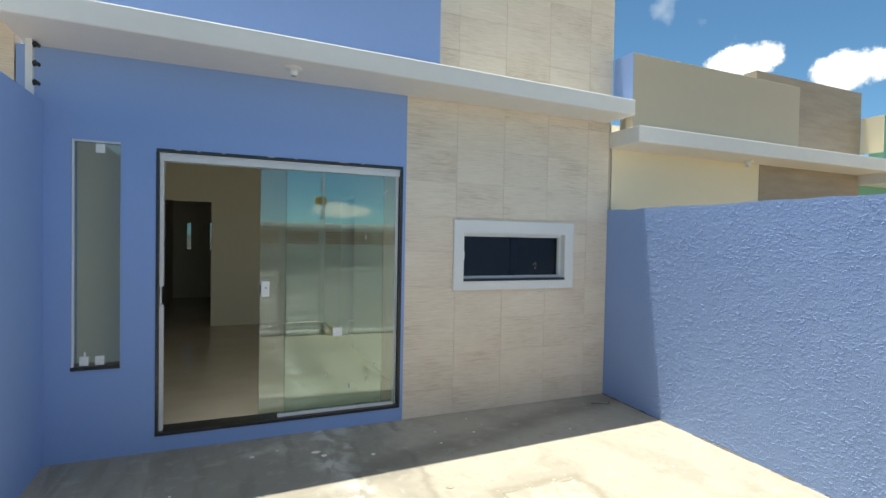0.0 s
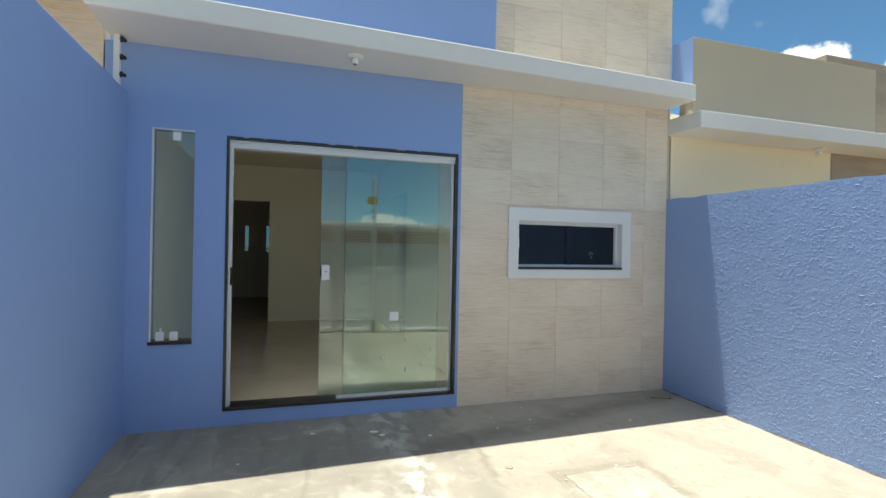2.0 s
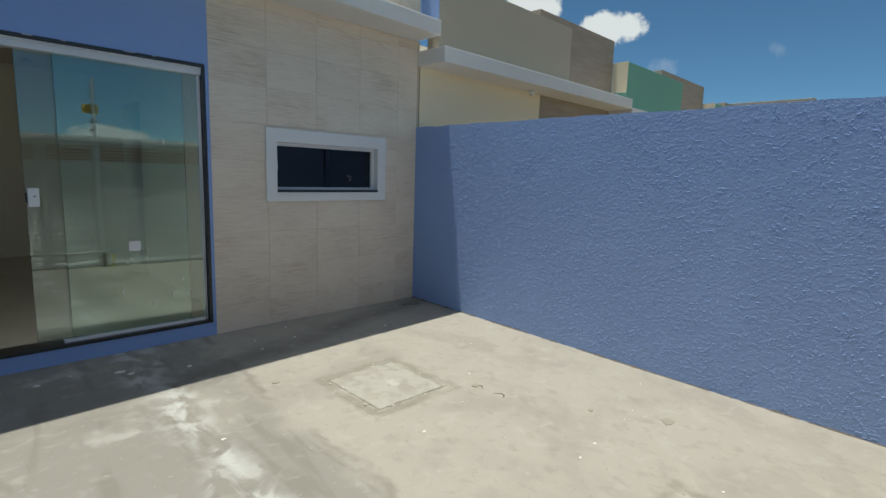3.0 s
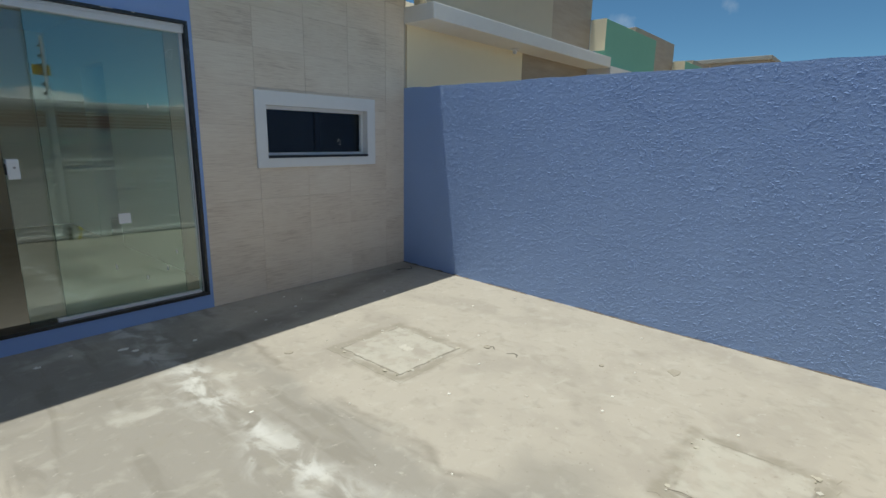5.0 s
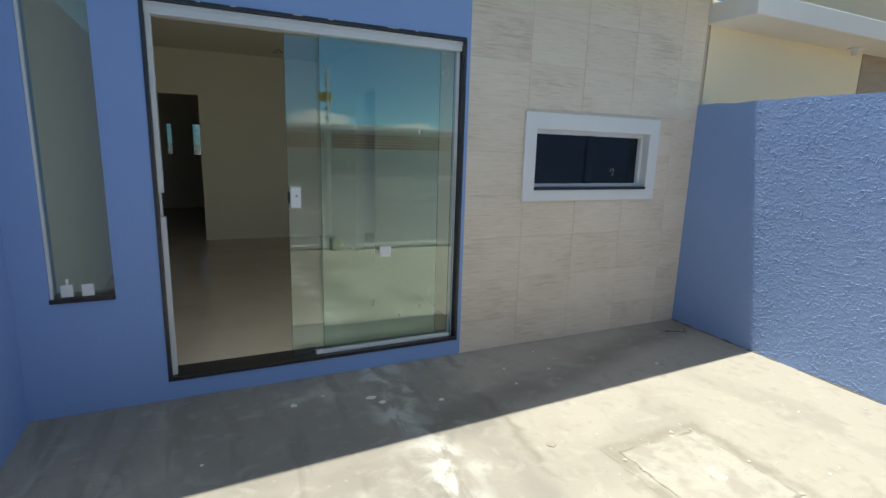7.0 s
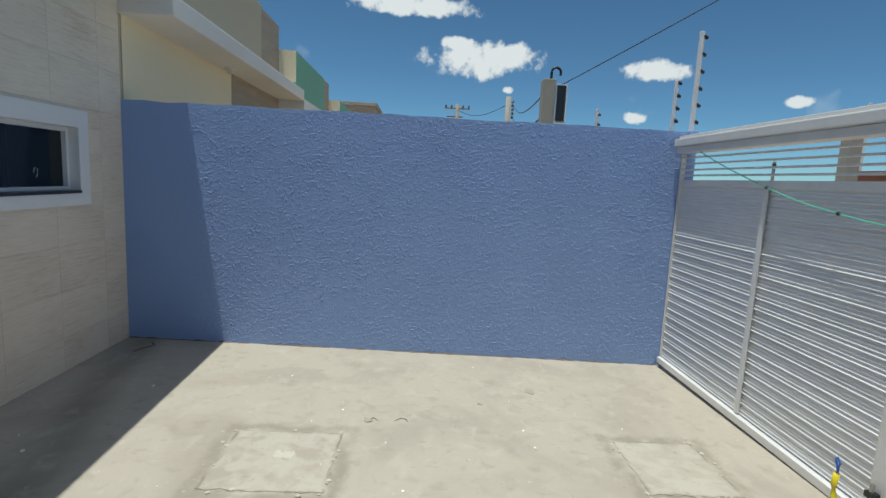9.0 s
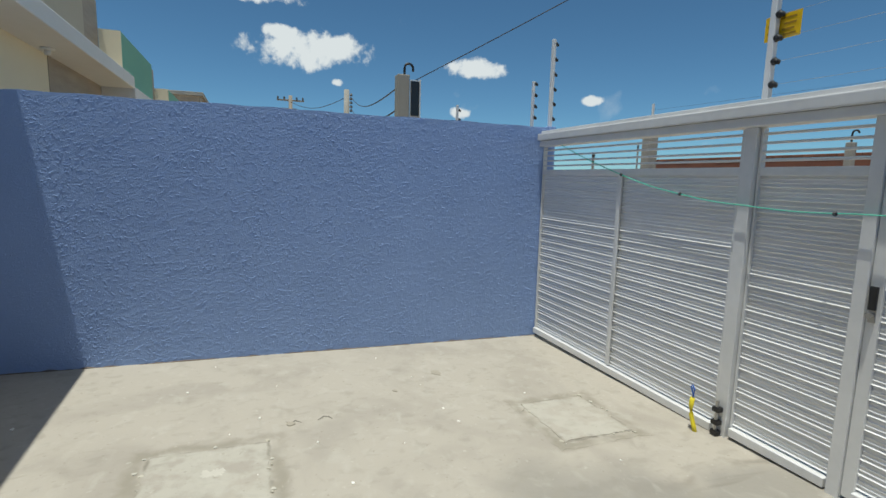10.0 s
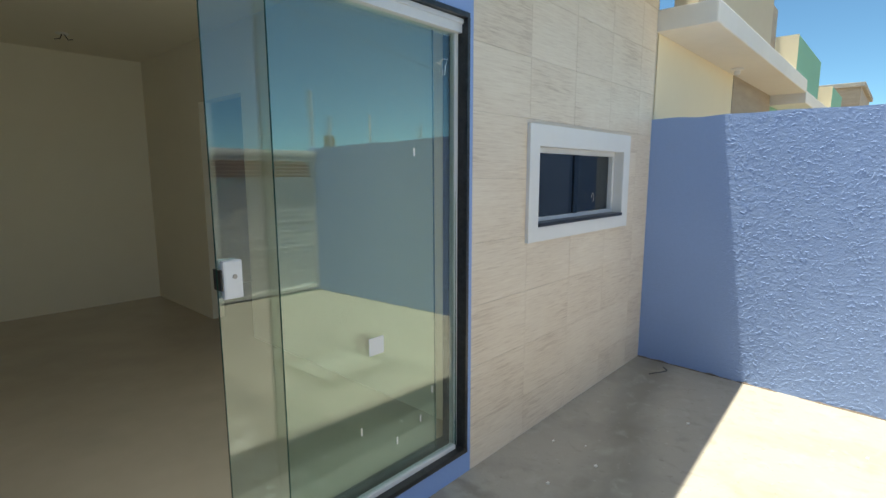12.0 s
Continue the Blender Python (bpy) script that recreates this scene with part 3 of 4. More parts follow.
def wall_foot():
    """Uneven lip of cement along the stucco wall's foot, coloured dark for the shadow line there."""
    bm = bmesh.new()
    rows = []
    for k in range(156):
        y = -0.03 * k
        up = max(0.0, 0.004 + 0.012 * noise.noise((y * 3.1, 0, 2)) + 0.010 * noise.noise((y * 13, 0, 5)))
        out = 0.004 + 0.5 * up
        z = fz(0, y)
        rows.append([bm.verts.new(p) for p in ((-out - 0.006, y, z - 0.01), (-out - 0.004, y, z + 0.4 * up), (-0.004, y, z + up), (0.02, y, z + up))])
    for a, d in zip(rows, rows[1:]):
        for i in range(3):
            bm.faces.new((a[i], a[i + 1], d[i + 1], d[i]))
    return bm


structure("trim_wall_foot", wall_foot(), M_FOOTSHADE, "uneven cement lip coloured dark as the shadow line along the wall foot", "trim")

# ---- house front ----
SOF = 2.90                   # underside of the canopy slab
DX0, DX1, DZ0, DZ1 = -4.22, -2.30, 0.12, 2.268
NX0, NX1, NZ0, NZ1 = -4.74, -4.445, 0.655, 2.29
WX0, WX1, WZ0, WZ1 = -1.70, -0.55, 1.24, 1.70
T = 0.15


def pierced_wall(xs, zs, y0, y1, holes):
    """One closed wall over a grid of x and z lines, open where a cell is listed in holes."""
    bm = bmesh.new()
    nx, nz = len(xs) - 1, len(zs) - 1
    solid = {(i, k) for i in range(nx) for k in range(nz)} - set(holes)
    front = {(i, k): bm.verts.new((xs[i], y0, zs[k])) for i in range(nx + 1) for k in range(nz + 1)}
    back = {(i, k): bm.verts.new((xs[i], y1, zs[k])) for i in range(nx + 1) for k in range(nz + 1)}
    for i, k in sorted(solid):
        ring = ((i, k), (i + 1, k), (i + 1, k + 1), (i, k + 1))
        bm.faces.new([front[p] for p in ring])
        bm.faces.new([back[p] for p in reversed(ring)])
        for p, q, beside in ((ring[0], ring[1], (i, k - 1)), (ring[1], ring[2], (i + 1, k)), (ring[2], ring[3], (i, k + 1)), (ring[3], ring[0], (i - 1, k))):
            if beside not in solid:
                bm.faces.new((front[q], front[p], back[p], back[q]))
    return bm


structure("wall_front_blue", pierced_wall([L - 0.15, NX0, NX1, DX0, DX1, -2.272], [-0.3, DZ0, NZ0, DZ1, NZ1, SOF], 0.0, T,
    ((1, 2), (1, 3), (3, 1), (3, 2))), M_BLUE, "smooth blue painted house front", "wall")
structure("wall_front_backing", blocks(
    ((-2.272, 0.004, -0.3), (WX0, T, SOF)), ((WX0, 0.004, -0.3), (WX1, T, WZ0)), ((WX0, 0.004, WZ1), (WX1, T, SOF)),
    ((WX1, 0.004, -0.3), (0.03, T, SOF))), M_GROUT, "grouted backing of the tiled front", "wall")
slab = structure("canopy_slab", prism([(L - 0.10, -0.60), (-0.005, -0.375), (-0.005, 0.4), (L - 0.10, 0.4)], SOF, SOF + 0.157), M_WHITE, "white painted concrete canopy slab", "canopy")
mod = slab.modifiers.new("edge", "BEVEL")
mod.width, mod.segments = 0.012, 2
structure("parapet_blue", blocks(((L - 0.1, -0.28, SOF + 0.157), (-2.08, -0.10, 4.0)), bevel=0.006), M_BLUE, "blue painted parapet panel above the canopy", "wall")
structure("parapet_backing", blocks(((-2.6, 0.006, SOF + 0.157), (0.03, 0.18, 4.255))), M_GROUT, "backing of the tiled parapet", "wall")
structure("roof", blocks(((L, 0.4, 2.86), (4.0, 12.2, 3.0))), M_WHITE, "flat concrete roof over the rooms", "roof")


def canopy_light(x, y, z, label):
    lamp = empty("ceiling_lamp_holder", (x, y, z), label, "lamp holder", "bare lamp holders under the canopies")
    part("rose", lathe([(0.0, 0), (0.062, 0), (0.066, -0.006), (0.060, -0.016), (0.03, -0.022), (0.0, -0.022)], 24, (x, y, z)), M_PLASTIC, lamp, smooth=True)
    part("socket", lathe([(0.024, -0.02), (0.030, -0.03), (0.030, -0.052), (0.024, -0.066), (0.018, -0.066), (0.016, -0.05)], 20, (x, y, z)), M_PLASTIC, lamp, smooth=True)


canopy_light(-3.285, -0.335, SOF, "white ceiling lamp holder without bulb, under canopy")

# glazed sliding door
door = empty("door_1", (-3.26, 0.05, DZ0), "wide sliding glass door, half open, white frame", "door", kind="structure")
part("granite_lining", blocks(
    ((DX0 + 0.002, -0.006, DZ1 - 0.022), (DX1 - 0.002, T, DZ1)), ((DX0, -0.006, DZ0 + 0.02), (DX0 + 0.02, T, DZ1 - 0.022)),
    ((DX1 - 0.02, -0.006, DZ0 + 0.02), (DX1, T, DZ1 - 0.022)), bevel=0.002), M_BLACK, door, "thin black granite lining")
part("granite_sill", blocks(((DX0, -0.008, DZ0 - 0.004), (DX1, T + 0.02, DZ0 + 0.022)), bevel=0.003), M_BLACK, door, "black granite threshold")
part("header_rail", blocks(((DX0 + 0.02, 0.026, DZ1 - 0.085), (DX1 - 0.02, 0.115, DZ1 - 0.024)), ((DX0 + 0.02, 0.018, DZ1 - 0.046), (DX1 - 0.02, 0.026, DZ1 - 0.024)), bevel=0.003), M_ALU, door, "white aluminium top rail")
part("jamb", blocks(((DX0 + 0.021, 0.03, 1.24), (DX0 + 0.048, 0.095, DZ1 - 0.085)), ((DX0 + 0.021, 0.03, DZ0 + 0.022), (DX0 + 0.048, 0.095, 1.10)), ((DX0 + 0.021, 0.05, 1.10), (DX0 + 0.034, 0.085, 1.24)), bevel=0.002), M_ALU, door, "white jamb channel with gap at the latch")
part("jamb", blocks(((DX1 - 0.050, 0.048, DZ0 + 0.022), (DX1 - 0.024, 0.078, DZ1 - 0.085)), bevel=0.002), M_ALU, door)
part("bottom_track", blocks(((-3.34, 0.030, DZ0 + 0.022), (DX1 - 0.053, 0.065, DZ0 + 0.045)), bevel=0.002), M_ALU, door, "white bottom channel under the fixed pane")


def pane(x0, x1, z0, z1, y, parent, name, label, mat=M_GLASS, edges=True):
    p = part(name, blocks(((x0, y - 0.004, z0), (x1, y + 0.004, z1))), mat, parent, label)
    p.visible_shadow = False
    if edges:
        part("glass_edge", blocks(((x0 - 0.0015, y - 0.0042, z0), (x0 - 0.0002, y + 0.0042, z1))), M_EDGE, p, "dark green cut edge")
        part("glass_edge", blocks(((x1 + 0.0002, y - 0.0042, z0), (x1 + 0.0015, y + 0.0042, z1))), M_EDGE, p)
    return p


fixed = pane(-3.285, DX1 - 0.04, DZ0 + 0.03, DZ1 - 0.08, 0.060, door, "fixed_pane", "greenish fixed glass pane")
sliding = pane(-3.485, -2.45, DZ0 + 0.028, DZ1 - 0.08, 0.098, door, "sliding_pane", "greenish sliding glass pane")
part("door_lock", blocks(((-3.478, 0.066, 1.135), (-3.412, 0.093, 1.265)), bevel=0.008), M_PLASTIC, sliding, "white lock case")
part("door_lock", blocks(((-3.478, 0.103, 1.135), (-3.412, 0.13, 1.265)), bevel=0.008), M_PLASTIC, sliding)
part("keyhole", tube(bmesh.new(), [(-3.44, 0.064, 1.21), (-3.44, 0.068, 1.21)], 0.008, 12), M_STEEL, sliding)
part("latch_plate", blocks(((-3.486, 0.07, 1.165), (-3.479, 0.125, 1.235)), bevel=0.002), M_RUBBER, sliding)
sticker = tagged(part("sticker", blocks(((-2.895, 0.0535, 0.785), (-2.815, 0.0555, 0.86))), M_PAPER, fixed), "small white paper sticker on glass")
for cx, cz in ((-2.62, 1.62), (-2.52, 0.5), (-2.6, 0.38), (-2.75, 0.33), (-2.95, 0.45)):
    part("scratch", blocks(((cx, 0.0545, cz), (cx + 0.008, 0.0555, cz + 0.035))), M_SPLASH, fixed, "white scrape mark")
part("chalk_mark", tube(bmesh.new(), [(-2.455, 0.054, 2.03), (-2.43, 0.054, 2.055), (-2.395, 0.054, 2.06), (-2.41, 0.054, 2.03), (-2.415, 0.054, 1.99), (-2.43, 0.054, 1.985), (-2.43, 0.054, 2.01)], 0.0016, 5), M_SPLASH, fixed, "hand-drawn white chalk mark")
part("chalk_mark", tube(bmesh.new(), [(-2.47, 0.054, 2.035), (-2.44, 0.054, 2.03), (-2.45, 0.054, 1.995)], 0.0016, 5), M_SPLASH, fixed)
for k in range(8):
    cx = DX0 + 0.05 + rng.uniform(0, 1.8)
    part("mortar_smear", blocks(((cx, -0.0085, DZ1 - 0.006), (cx + rng.uniform(0.01, 0.06), -0.006, DZ1 - 0.001))), M_MORTAR, door)

for leaf in (fixed, sliding):       # panes sit close to the outer face and lean in a little at the top
    leaf.location.y = -0.018
    leaf.rotation_euler.x = radians(-0.4)

# tall narrow fixed window
narrow = empty("window_1", ((NX0 + NX1) / 2, 0.05, NZ0), "tall narrow fixed window with greenish glass", "window", kind="structure")
pane(NX0 + 0.004, NX1 - 0.004, NZ0 + 0.03, NZ1 - 0.003, 0.035, narrow, "pane", "greenish fixed glass")
part("frame_edge", blocks(((NX0 + 0.001, 0.004, NZ0 + 0.02), (NX0 + 0.014, 0.03, NZ1)), ((NX0 + 0.014, 0.004, NZ1 - 0.012), (NX1, 0.03, NZ1)), bevel=0.002), M_ALU, narrow, "thin white edge trim")
part("window_sill", blocks(((NX0 - 0.004, -0.012, NZ0 - 0.002), (NX1 + 0.002, 0.14, NZ0 + 0.022)), bevel=0.003), M_BLACK, narrow, "black granite sill")
for cx, cz, up in ((-4.695, NZ0 + 0.025, 1), (-4.60, NZ0 + 0.025, 1), (-4.60, NZ1 - 0.085, 1)):
    clip = part("glass_clip", blocks(((cx, 0.008, cz), (cx + 0.058, 0.03, cz + 0.068)), bevel=0.007), M_PLASTIC, narrow, "white plastic glass clip")
part("clip_tab", blocks(((-4.667, 0.01, NZ0 + 0.09), (-4.655, 0.024, NZ0 + 0.125)), bevel=0.003), M_PLASTIC, narrow)

# small sliding window with white surround
win = empty("window_2", (-1.12, 0.0, WZ0), "small horizontal sliding window with white surround", "window", kind="structure")
SX0, SX1, SZ0, SZ1 = -1.80, -0.448, 1.157, 1.817
part("surround", blocks(
    ((SX0, -0.022, WZ1), (SX1, 0.01, SZ1)), ((SX0, -0.022, SZ0), (SX1, 0.01, WZ0)),
    ((SX0, -0.022, WZ0), (WX0, 0.01, WZ1)), ((WX1, -0.022, WZ0), (SX1, 0.01, WZ1))), M_SURROUND, win, "white moulded surround")
part("reveal", blocks(((WX0, -0.02, WZ1 - 0.004), (WX1, T, WZ1)), ((WX0, -0.02, WZ0), (WX0 + 0.004, T, WZ1 - 0.004)), ((WX1 - 0.004, -0.02, WZ0), (WX1, T, WZ1 - 0.004))), M_SURROUND, win)
part("window_sill", blocks(((WX0 + 0.004, -0.03, WZ0 + 0.001), (WX1 - 0.004, T, WZ0 + 0.022)), bevel=0.003), M_BLACK, win, "black granite sill")
FY = 0.05
part("window_frame", blocks(
    ((WX0 + 0.004, FY, WZ1 - 0.035), (WX1 - 0.004, FY + 0.05, WZ1 - 0.004)), ((WX0 + 0.004, FY, WZ0 + 0.022), (WX1 - 0.004, FY + 0.05, WZ0 + 0.045)),
    ((WX1 - 0.03, FY, WZ0 + 0.045), (WX1 - 0.004, FY + 0.05, WZ1 - 0.035)), ((WX0 + 0.004, FY, WZ0 + 0.045), (WX0 + 0.02, FY + 0.05, WZ1 - 0.035)), bevel=0.002), M_ALU, win, "white aluminium frame")
pane(WX0 + 0.02, -1.09, WZ0 + 0.046, WZ1 - 0.036, FY + 0.015, win, "pane", "dark glass pane", M_SMOKE)
pane(-1.145, WX1 - 0.03, WZ0 + 0.046, WZ1 - 0.036, FY + 0.036, win, "pane", "", M_SMOKE)
part("meeting_stile", blocks(((-1.15, FY + 0.003, WZ0 + 0.045), (-1.09, FY + 0.010, WZ1 - 0.035)), bevel=0.002), glass_material("stile_glass", (0.25, 0.34, 0.38), 1.6), win)
part("latch", blocks(((WX0 + 0.006, FY - 0.022, 1.44), (WX0 + 0.035, FY - 0.001, 1.52)), bevel=0.006), M_PLASTIC, win, "white plastic catch")
part("chalk_mark", tube(bmesh.new(), [(-0.88, 0.058, 1.38), (-0.87, 0.058, 1.41), (-0.845, 0.058, 1.40), (-0.85, 0.058, 1.36), (-0.865, 0.058, 1.35)], 0.0018, 5), M_SPLASH, win, "white chalk mark")

# ---- room behind the door ----
RB, RS, RC = 4.8, -2.14, 2.75
structure("ceiling", blocks(((L, T, RC), (RS, RB, RC + 0.1))), M_ROOM, "plain off-white room ceiling", "ceiling")
structure("wall_room_left", blocks(((L - 0.15, T, -0.3), (L, 12.15, 2.86))), M_ROOM, "plain cream room wall", "wall")
structure("wall_room_back", blocks(((-3.98, RB, 0.1), (RS, RB + 0.12, RC)), ((L, RB, 2.16), (-3.98, RB + 0.12, RC))), M_ROOM, "cream back wall with open doorway", "wall")
structure("wall_room_side", blocks(((RS, T, 0.1), (RS + 0.12, 2.55, RC)), ((RS, 3.38, 0.1), (RS + 0.12, RB + 0.12, RC)), ((RS, 2.55, 2.2), (RS + 0.12, 3.38, RC))), M_ROOM, "cream side wall with a doorway", "wall")
structure("wall_corridor", blocks(((-3.86, RB + 0.12, 0.1), (-3.74, 6.6, RC))), M_ROOM, "cream corridor wall", "wall")
structure("ceiling_corridor", blocks(((L, RB + 0.12, RC), (RS + 6, 9.0, RC + 0.1))), M_ROOM, "plain corridor ceiling", "ceiling")
structure("ceiling_bedroom", blocks(((RS + 0.12, T, RC), (4.0, RB + 0.12, RC + 0.1))), M_ROOM, "plain bedroom ceiling", "ceiling")
structure("wall_back", blocks(((L, 9.0, 0.1), (-4.62, 9.15, RC)), ((-4.62, 9.0, 0.1), (-4.53, 9.15, 1.26)), ((-4.62, 9.0, 1.88), (-4.53, 9.15, RC)), ((-4.53, 9.0, 0.1), (-4.125, 9.15, RC)),
    ((-4.125, 9.0, 0.1), (-3.99, 9.15, 1.255)), ((-4.125, 9.0, 1.885), (-3.99, 9.15, RC)), ((-3.99, 9.0, 0.1), (4.0, 9.15, RC))), M_ROOM, "cream rear wall with two small windows", "wall")
structure("wall_bedroom_side", blocks(((0.03, T, 0.1), (0.15, 9.0, RC))), M_ROOM, "cream bedroom wall", "wall")
structure("wall_partition", blocks(((RS + 0.12, RB, 0.1), (0.03, RB + 0.12, RC))), M_ROOM, "cream partition wall", "wall")
room_lamp = empty("ceiling_lamp_wires", (-3.0, 4.0, RC), "bare wires hanging from the room ceiling", "lamp wiring")
part("rose", lathe([(0, 0), (0.05, 0), (0.05, -0.008), (0, -0.01)], 16, (-3.0, 4.0, RC)), M_PLASTIC, room_lamp)
part("wire", tube(bmesh.new(), [(-3.0, 4.0, RC), (-3.02, 3.99, RC - 0.05), (-3.06, 4.0, RC - 0.06)], 0.004, 6), M_CABLE, room_lamp)
part("wire", tube(bmesh.new(), [(-2.99, 4.0, RC), (-2.96, 4.0, RC - 0.05), (-2.93, 3.98, RC - 0.045)], 0.004, 6), M_CABLE, room_lamp)
for x0, x1 in ((-4.62, -4.53), (-4.125, -3.99)):
    rear = empty("window_3" if x0 < -4.2 else "window_4", ((x0 + x1) / 2, 9.05, 1.26), "small bluish rear window down the corridor", "window", kind="structure")
    pane(x0, x1, 1.26, 1.88, 9.05, rear, "pane", "", M_SMOKE, False)

# added area lamp inside the door opening, brightens the room beyond the sky's own light
fill_data = bpy.data.lights.new("doorway_fill", "AREA")
fill_data.shape, fill_data.size, fill_data.size_y = "RECTANGLE", 1.8, 2.0
fill_data.energy, fill_data.color = 1.7, (1.0, 0.97, 0.90)
doorway = new("doorway_fill", fill_data)
doorway.matrix_world = look((-3.26, 0.17, 1.2), (-3.26, 3.0, 0.9))

# ---- gate ----
def bar(parent, name, a, b, mat=M_GATEFRAME, bevel=0.004, label=""):
    return part(name, blocks((a, b), bevel=bevel), mat, parent, label)


def slat_mesh(x0, x1, pitch):
    """A ribbed aluminium slat: three rounded ridges over its height."""
    prof = [(0.0, 0.0), (0.0120, 0.03), (0.0135, 0.07), (0.005, 0.15), (0.003, 0.30), (0.0085, 0.345), (0.0095, 0.38), (0.0045, 0.45),
            (0.0035, 0.60), (0.0075, 0.645), (0.0082, 0.69), (0.003, 0.76), (0.0015, 0.92), (0.0, 0.985)]
    bm = bmesh.new()
    rows = [[bm.verts.new((x, d, f * pitch)) for d, f in prof] + [bm.verts.new((x, -0.012, 0.985 * pitch)), bm.verts.new((x, -0.012, 0))] for x in (x0, x1)]
    k = len(rows[0])
    for i in range(k):
        bm.faces.new((rows[0][i], rows[0][(i + 1) % k], rows[1][(i + 1) % k], rows[1][i]))
    bm.faces.new(rows[0][::-1])
    bm.faces.new(rows[1])
    return mesh_of("slat", bm, M_GATE)


PITCH = 0.0725


def slat_field(parent, x0, x1, z0, z1, y):
    me = slat_mesh(x0, x1, PITCH)
    n = int(round((z1 - z0) / PITCH))
    for i in range(n):
        s = new("slat", me)
        s.parent = parent
        s.matrix_parent_inverse = parent.matrix_basis.inverted()
        s.location = (0, y + rng.uniform(-0.0015, 0.0015), z0 + i * (z1 - z0) / n)
        s.rotation_euler = (rng.uniform(-0.02, 0.02), 0, 0)


def grille(parent, x0, x1, y):
    for z in (1.592, 1.638, 1.687, 1.737):
        bar(parent, "grille_slat", (x0, y - 0.012, z), (x1, y + 0.012, z + 0.014), bevel=0.003)


def gate_leaf(name, x0, x1, y, label, stile=0.04, mullion=None, foot=-0.02):
    leaf = empty(name, ((x0 + x1) / 2, y, 0.02), label, "gate", "leaves of the street gate")
    bar(leaf, "stile", (x0, y - 0.02, foot), (x0 + stile, y + 0.02, 1.775))
    bar(leaf, "stile", (x1 - stile, y - 0.02, foot), (x1, y + 0.02, 1.775))
    bar(leaf, "bottom_rail", (x0 + stile, y - 0.02, foot), (x1 - stile, y + 0.045, foot + 0.05))
    bar(leaf, "middle_rail", (x0 + stile, y - 0.02, 1.515), (x1 - stile, y + 0.018, 1.562))
    slat_field(leaf, x0 + stile, x1 - stile, foot + 0.06, 1.520, y - 0.004)
    grille(leaf, x0 + stile, x1 - stile, y)
    if mullion:
        bar(leaf, "mullion", (mullion - 0.02, y + 0.011, foot + 0.06), (mullion + 0.02, y + 0.025, 1.520))
    return leaf


gate_leaf("gate_leaf", -2.15, -0.01, G, "fixed grey aluminium gate leaf with ribbed slats", mullion=-1.13, foot=-0.05, stile=0.016)
gate_leaf("gate_leaf", -2.80, -2.235, G - 0.02, "narrow grey aluminium gate leaf with ribbed slats", foot=-0.03, stile=0.012)
walk_leaf = gate_leaf("gate_leaf", -3.66, -2.865, G - 0.005, "pedestrian gate leaf of grey aluminium slats", stile=0.055)
gate_leaf("gate_leaf", -4.88, -3.74, G, "wide grey aluminium gate leaf beside the wall")
frame_ob = empty("gateway", (-2.4, G, 0), "grey aluminium gate frame with posts and top beam", "gate frame")
bar(frame_ob, "post", (-2.230, G - 0.03, -0.07), (-2.155, G + 0.03, 1.78), bevel=0.006)
bar(frame_ob, "post", (-2.862, G - 0.03, -0.07), (-2.803, G + 0.03, 1.78))
bar(frame_ob, "post", (-3.735, G - 0.03, -0.07), (-3.665, G + 0.03, 1.78))
bar(frame_ob, "top_beam", (-4.895, G - 0.05, 1.78), (-0.022, G + 0.075, 1.83), bevel=0.006)
bar(frame_ob, "top_beam", (-4.895, G - 0.05, 1.832), (-0.022, G + 0.10, 1.895), bevel=0.008)
bar(frame_ob, "cover_strip", (-4.895, G - 0.03, 1.897), (-0.022, G + 0.06, 1.925), bevel=0.004)
bolt = empty("drop_bolt", (-2.145, G + 0.06, 0), "dark steel drop bolt at the foot of the post", "bolt")
part("rod", tube(bmesh.new(), [(-2.185, G + 0.055, -0.06), (-2.185, G + 0.055, 0.17)], 0.010, 10), M_STEEL, bolt)
for z in (-0.045, 0.02, 0.10):
    part("guide", blocks(((-2.208, G + 0.031, z), (-2.162, G + 0.072, z + 0.03)), bevel=0.004), M_RUBBER, bolt)
latch = empty("gate_latch", (-2.89, G + 0.03, 0.93), "steel gate lock plate with black cover", "lock")
part("plate", blocks(((-2.905, G + 0.0155, 0.85), (-2.875, G + 0.022, 1.02)), bevel=0.003), M_STEEL, latch)
part("cover", blocks(((-2.908, G + 0.022, 0.91), (-2.876, G + 0.036, 1.02)), bevel=0.004), M_RUBBER, latch)
part("knob", tube(bmesh.new(), [(-2.89, G + 0.022, 0.885), (-2.89, G + 0.05, 0.885)], 0.013, 12), M_STEEL, latch)

conduit = empty("conduit_stub", (-2.10, G + 0.13, -0.07), "yellow conduit stub with blue cable out of cement", "conduit")
part("conduit", tube(bmesh.new(), [(-2.115, G + 0.13, -0.07), (-2.095, G + 0.13, -0.02), (-2.072, G + 0.13, 0.04), (-2.064, G + 0.13, 0.09), (-2.070, G + 0.13, 0.15)], 0.014, 12), M_YELLOW, conduit, smooth=True)
part("cable", tube(bmesh.new(), [(-2.070, G + 0.13, 0.13), (-2.070, G + 0.13, 0.18), (-2.052, G + 0.13, 0.215), (-2.062, G + 0.13, 0.23), (-2.080, G + 0.13, 0.205), (-2.076, G + 0.13, 0.16)], 0.005, 7), M_WIREBLUE, conduit)

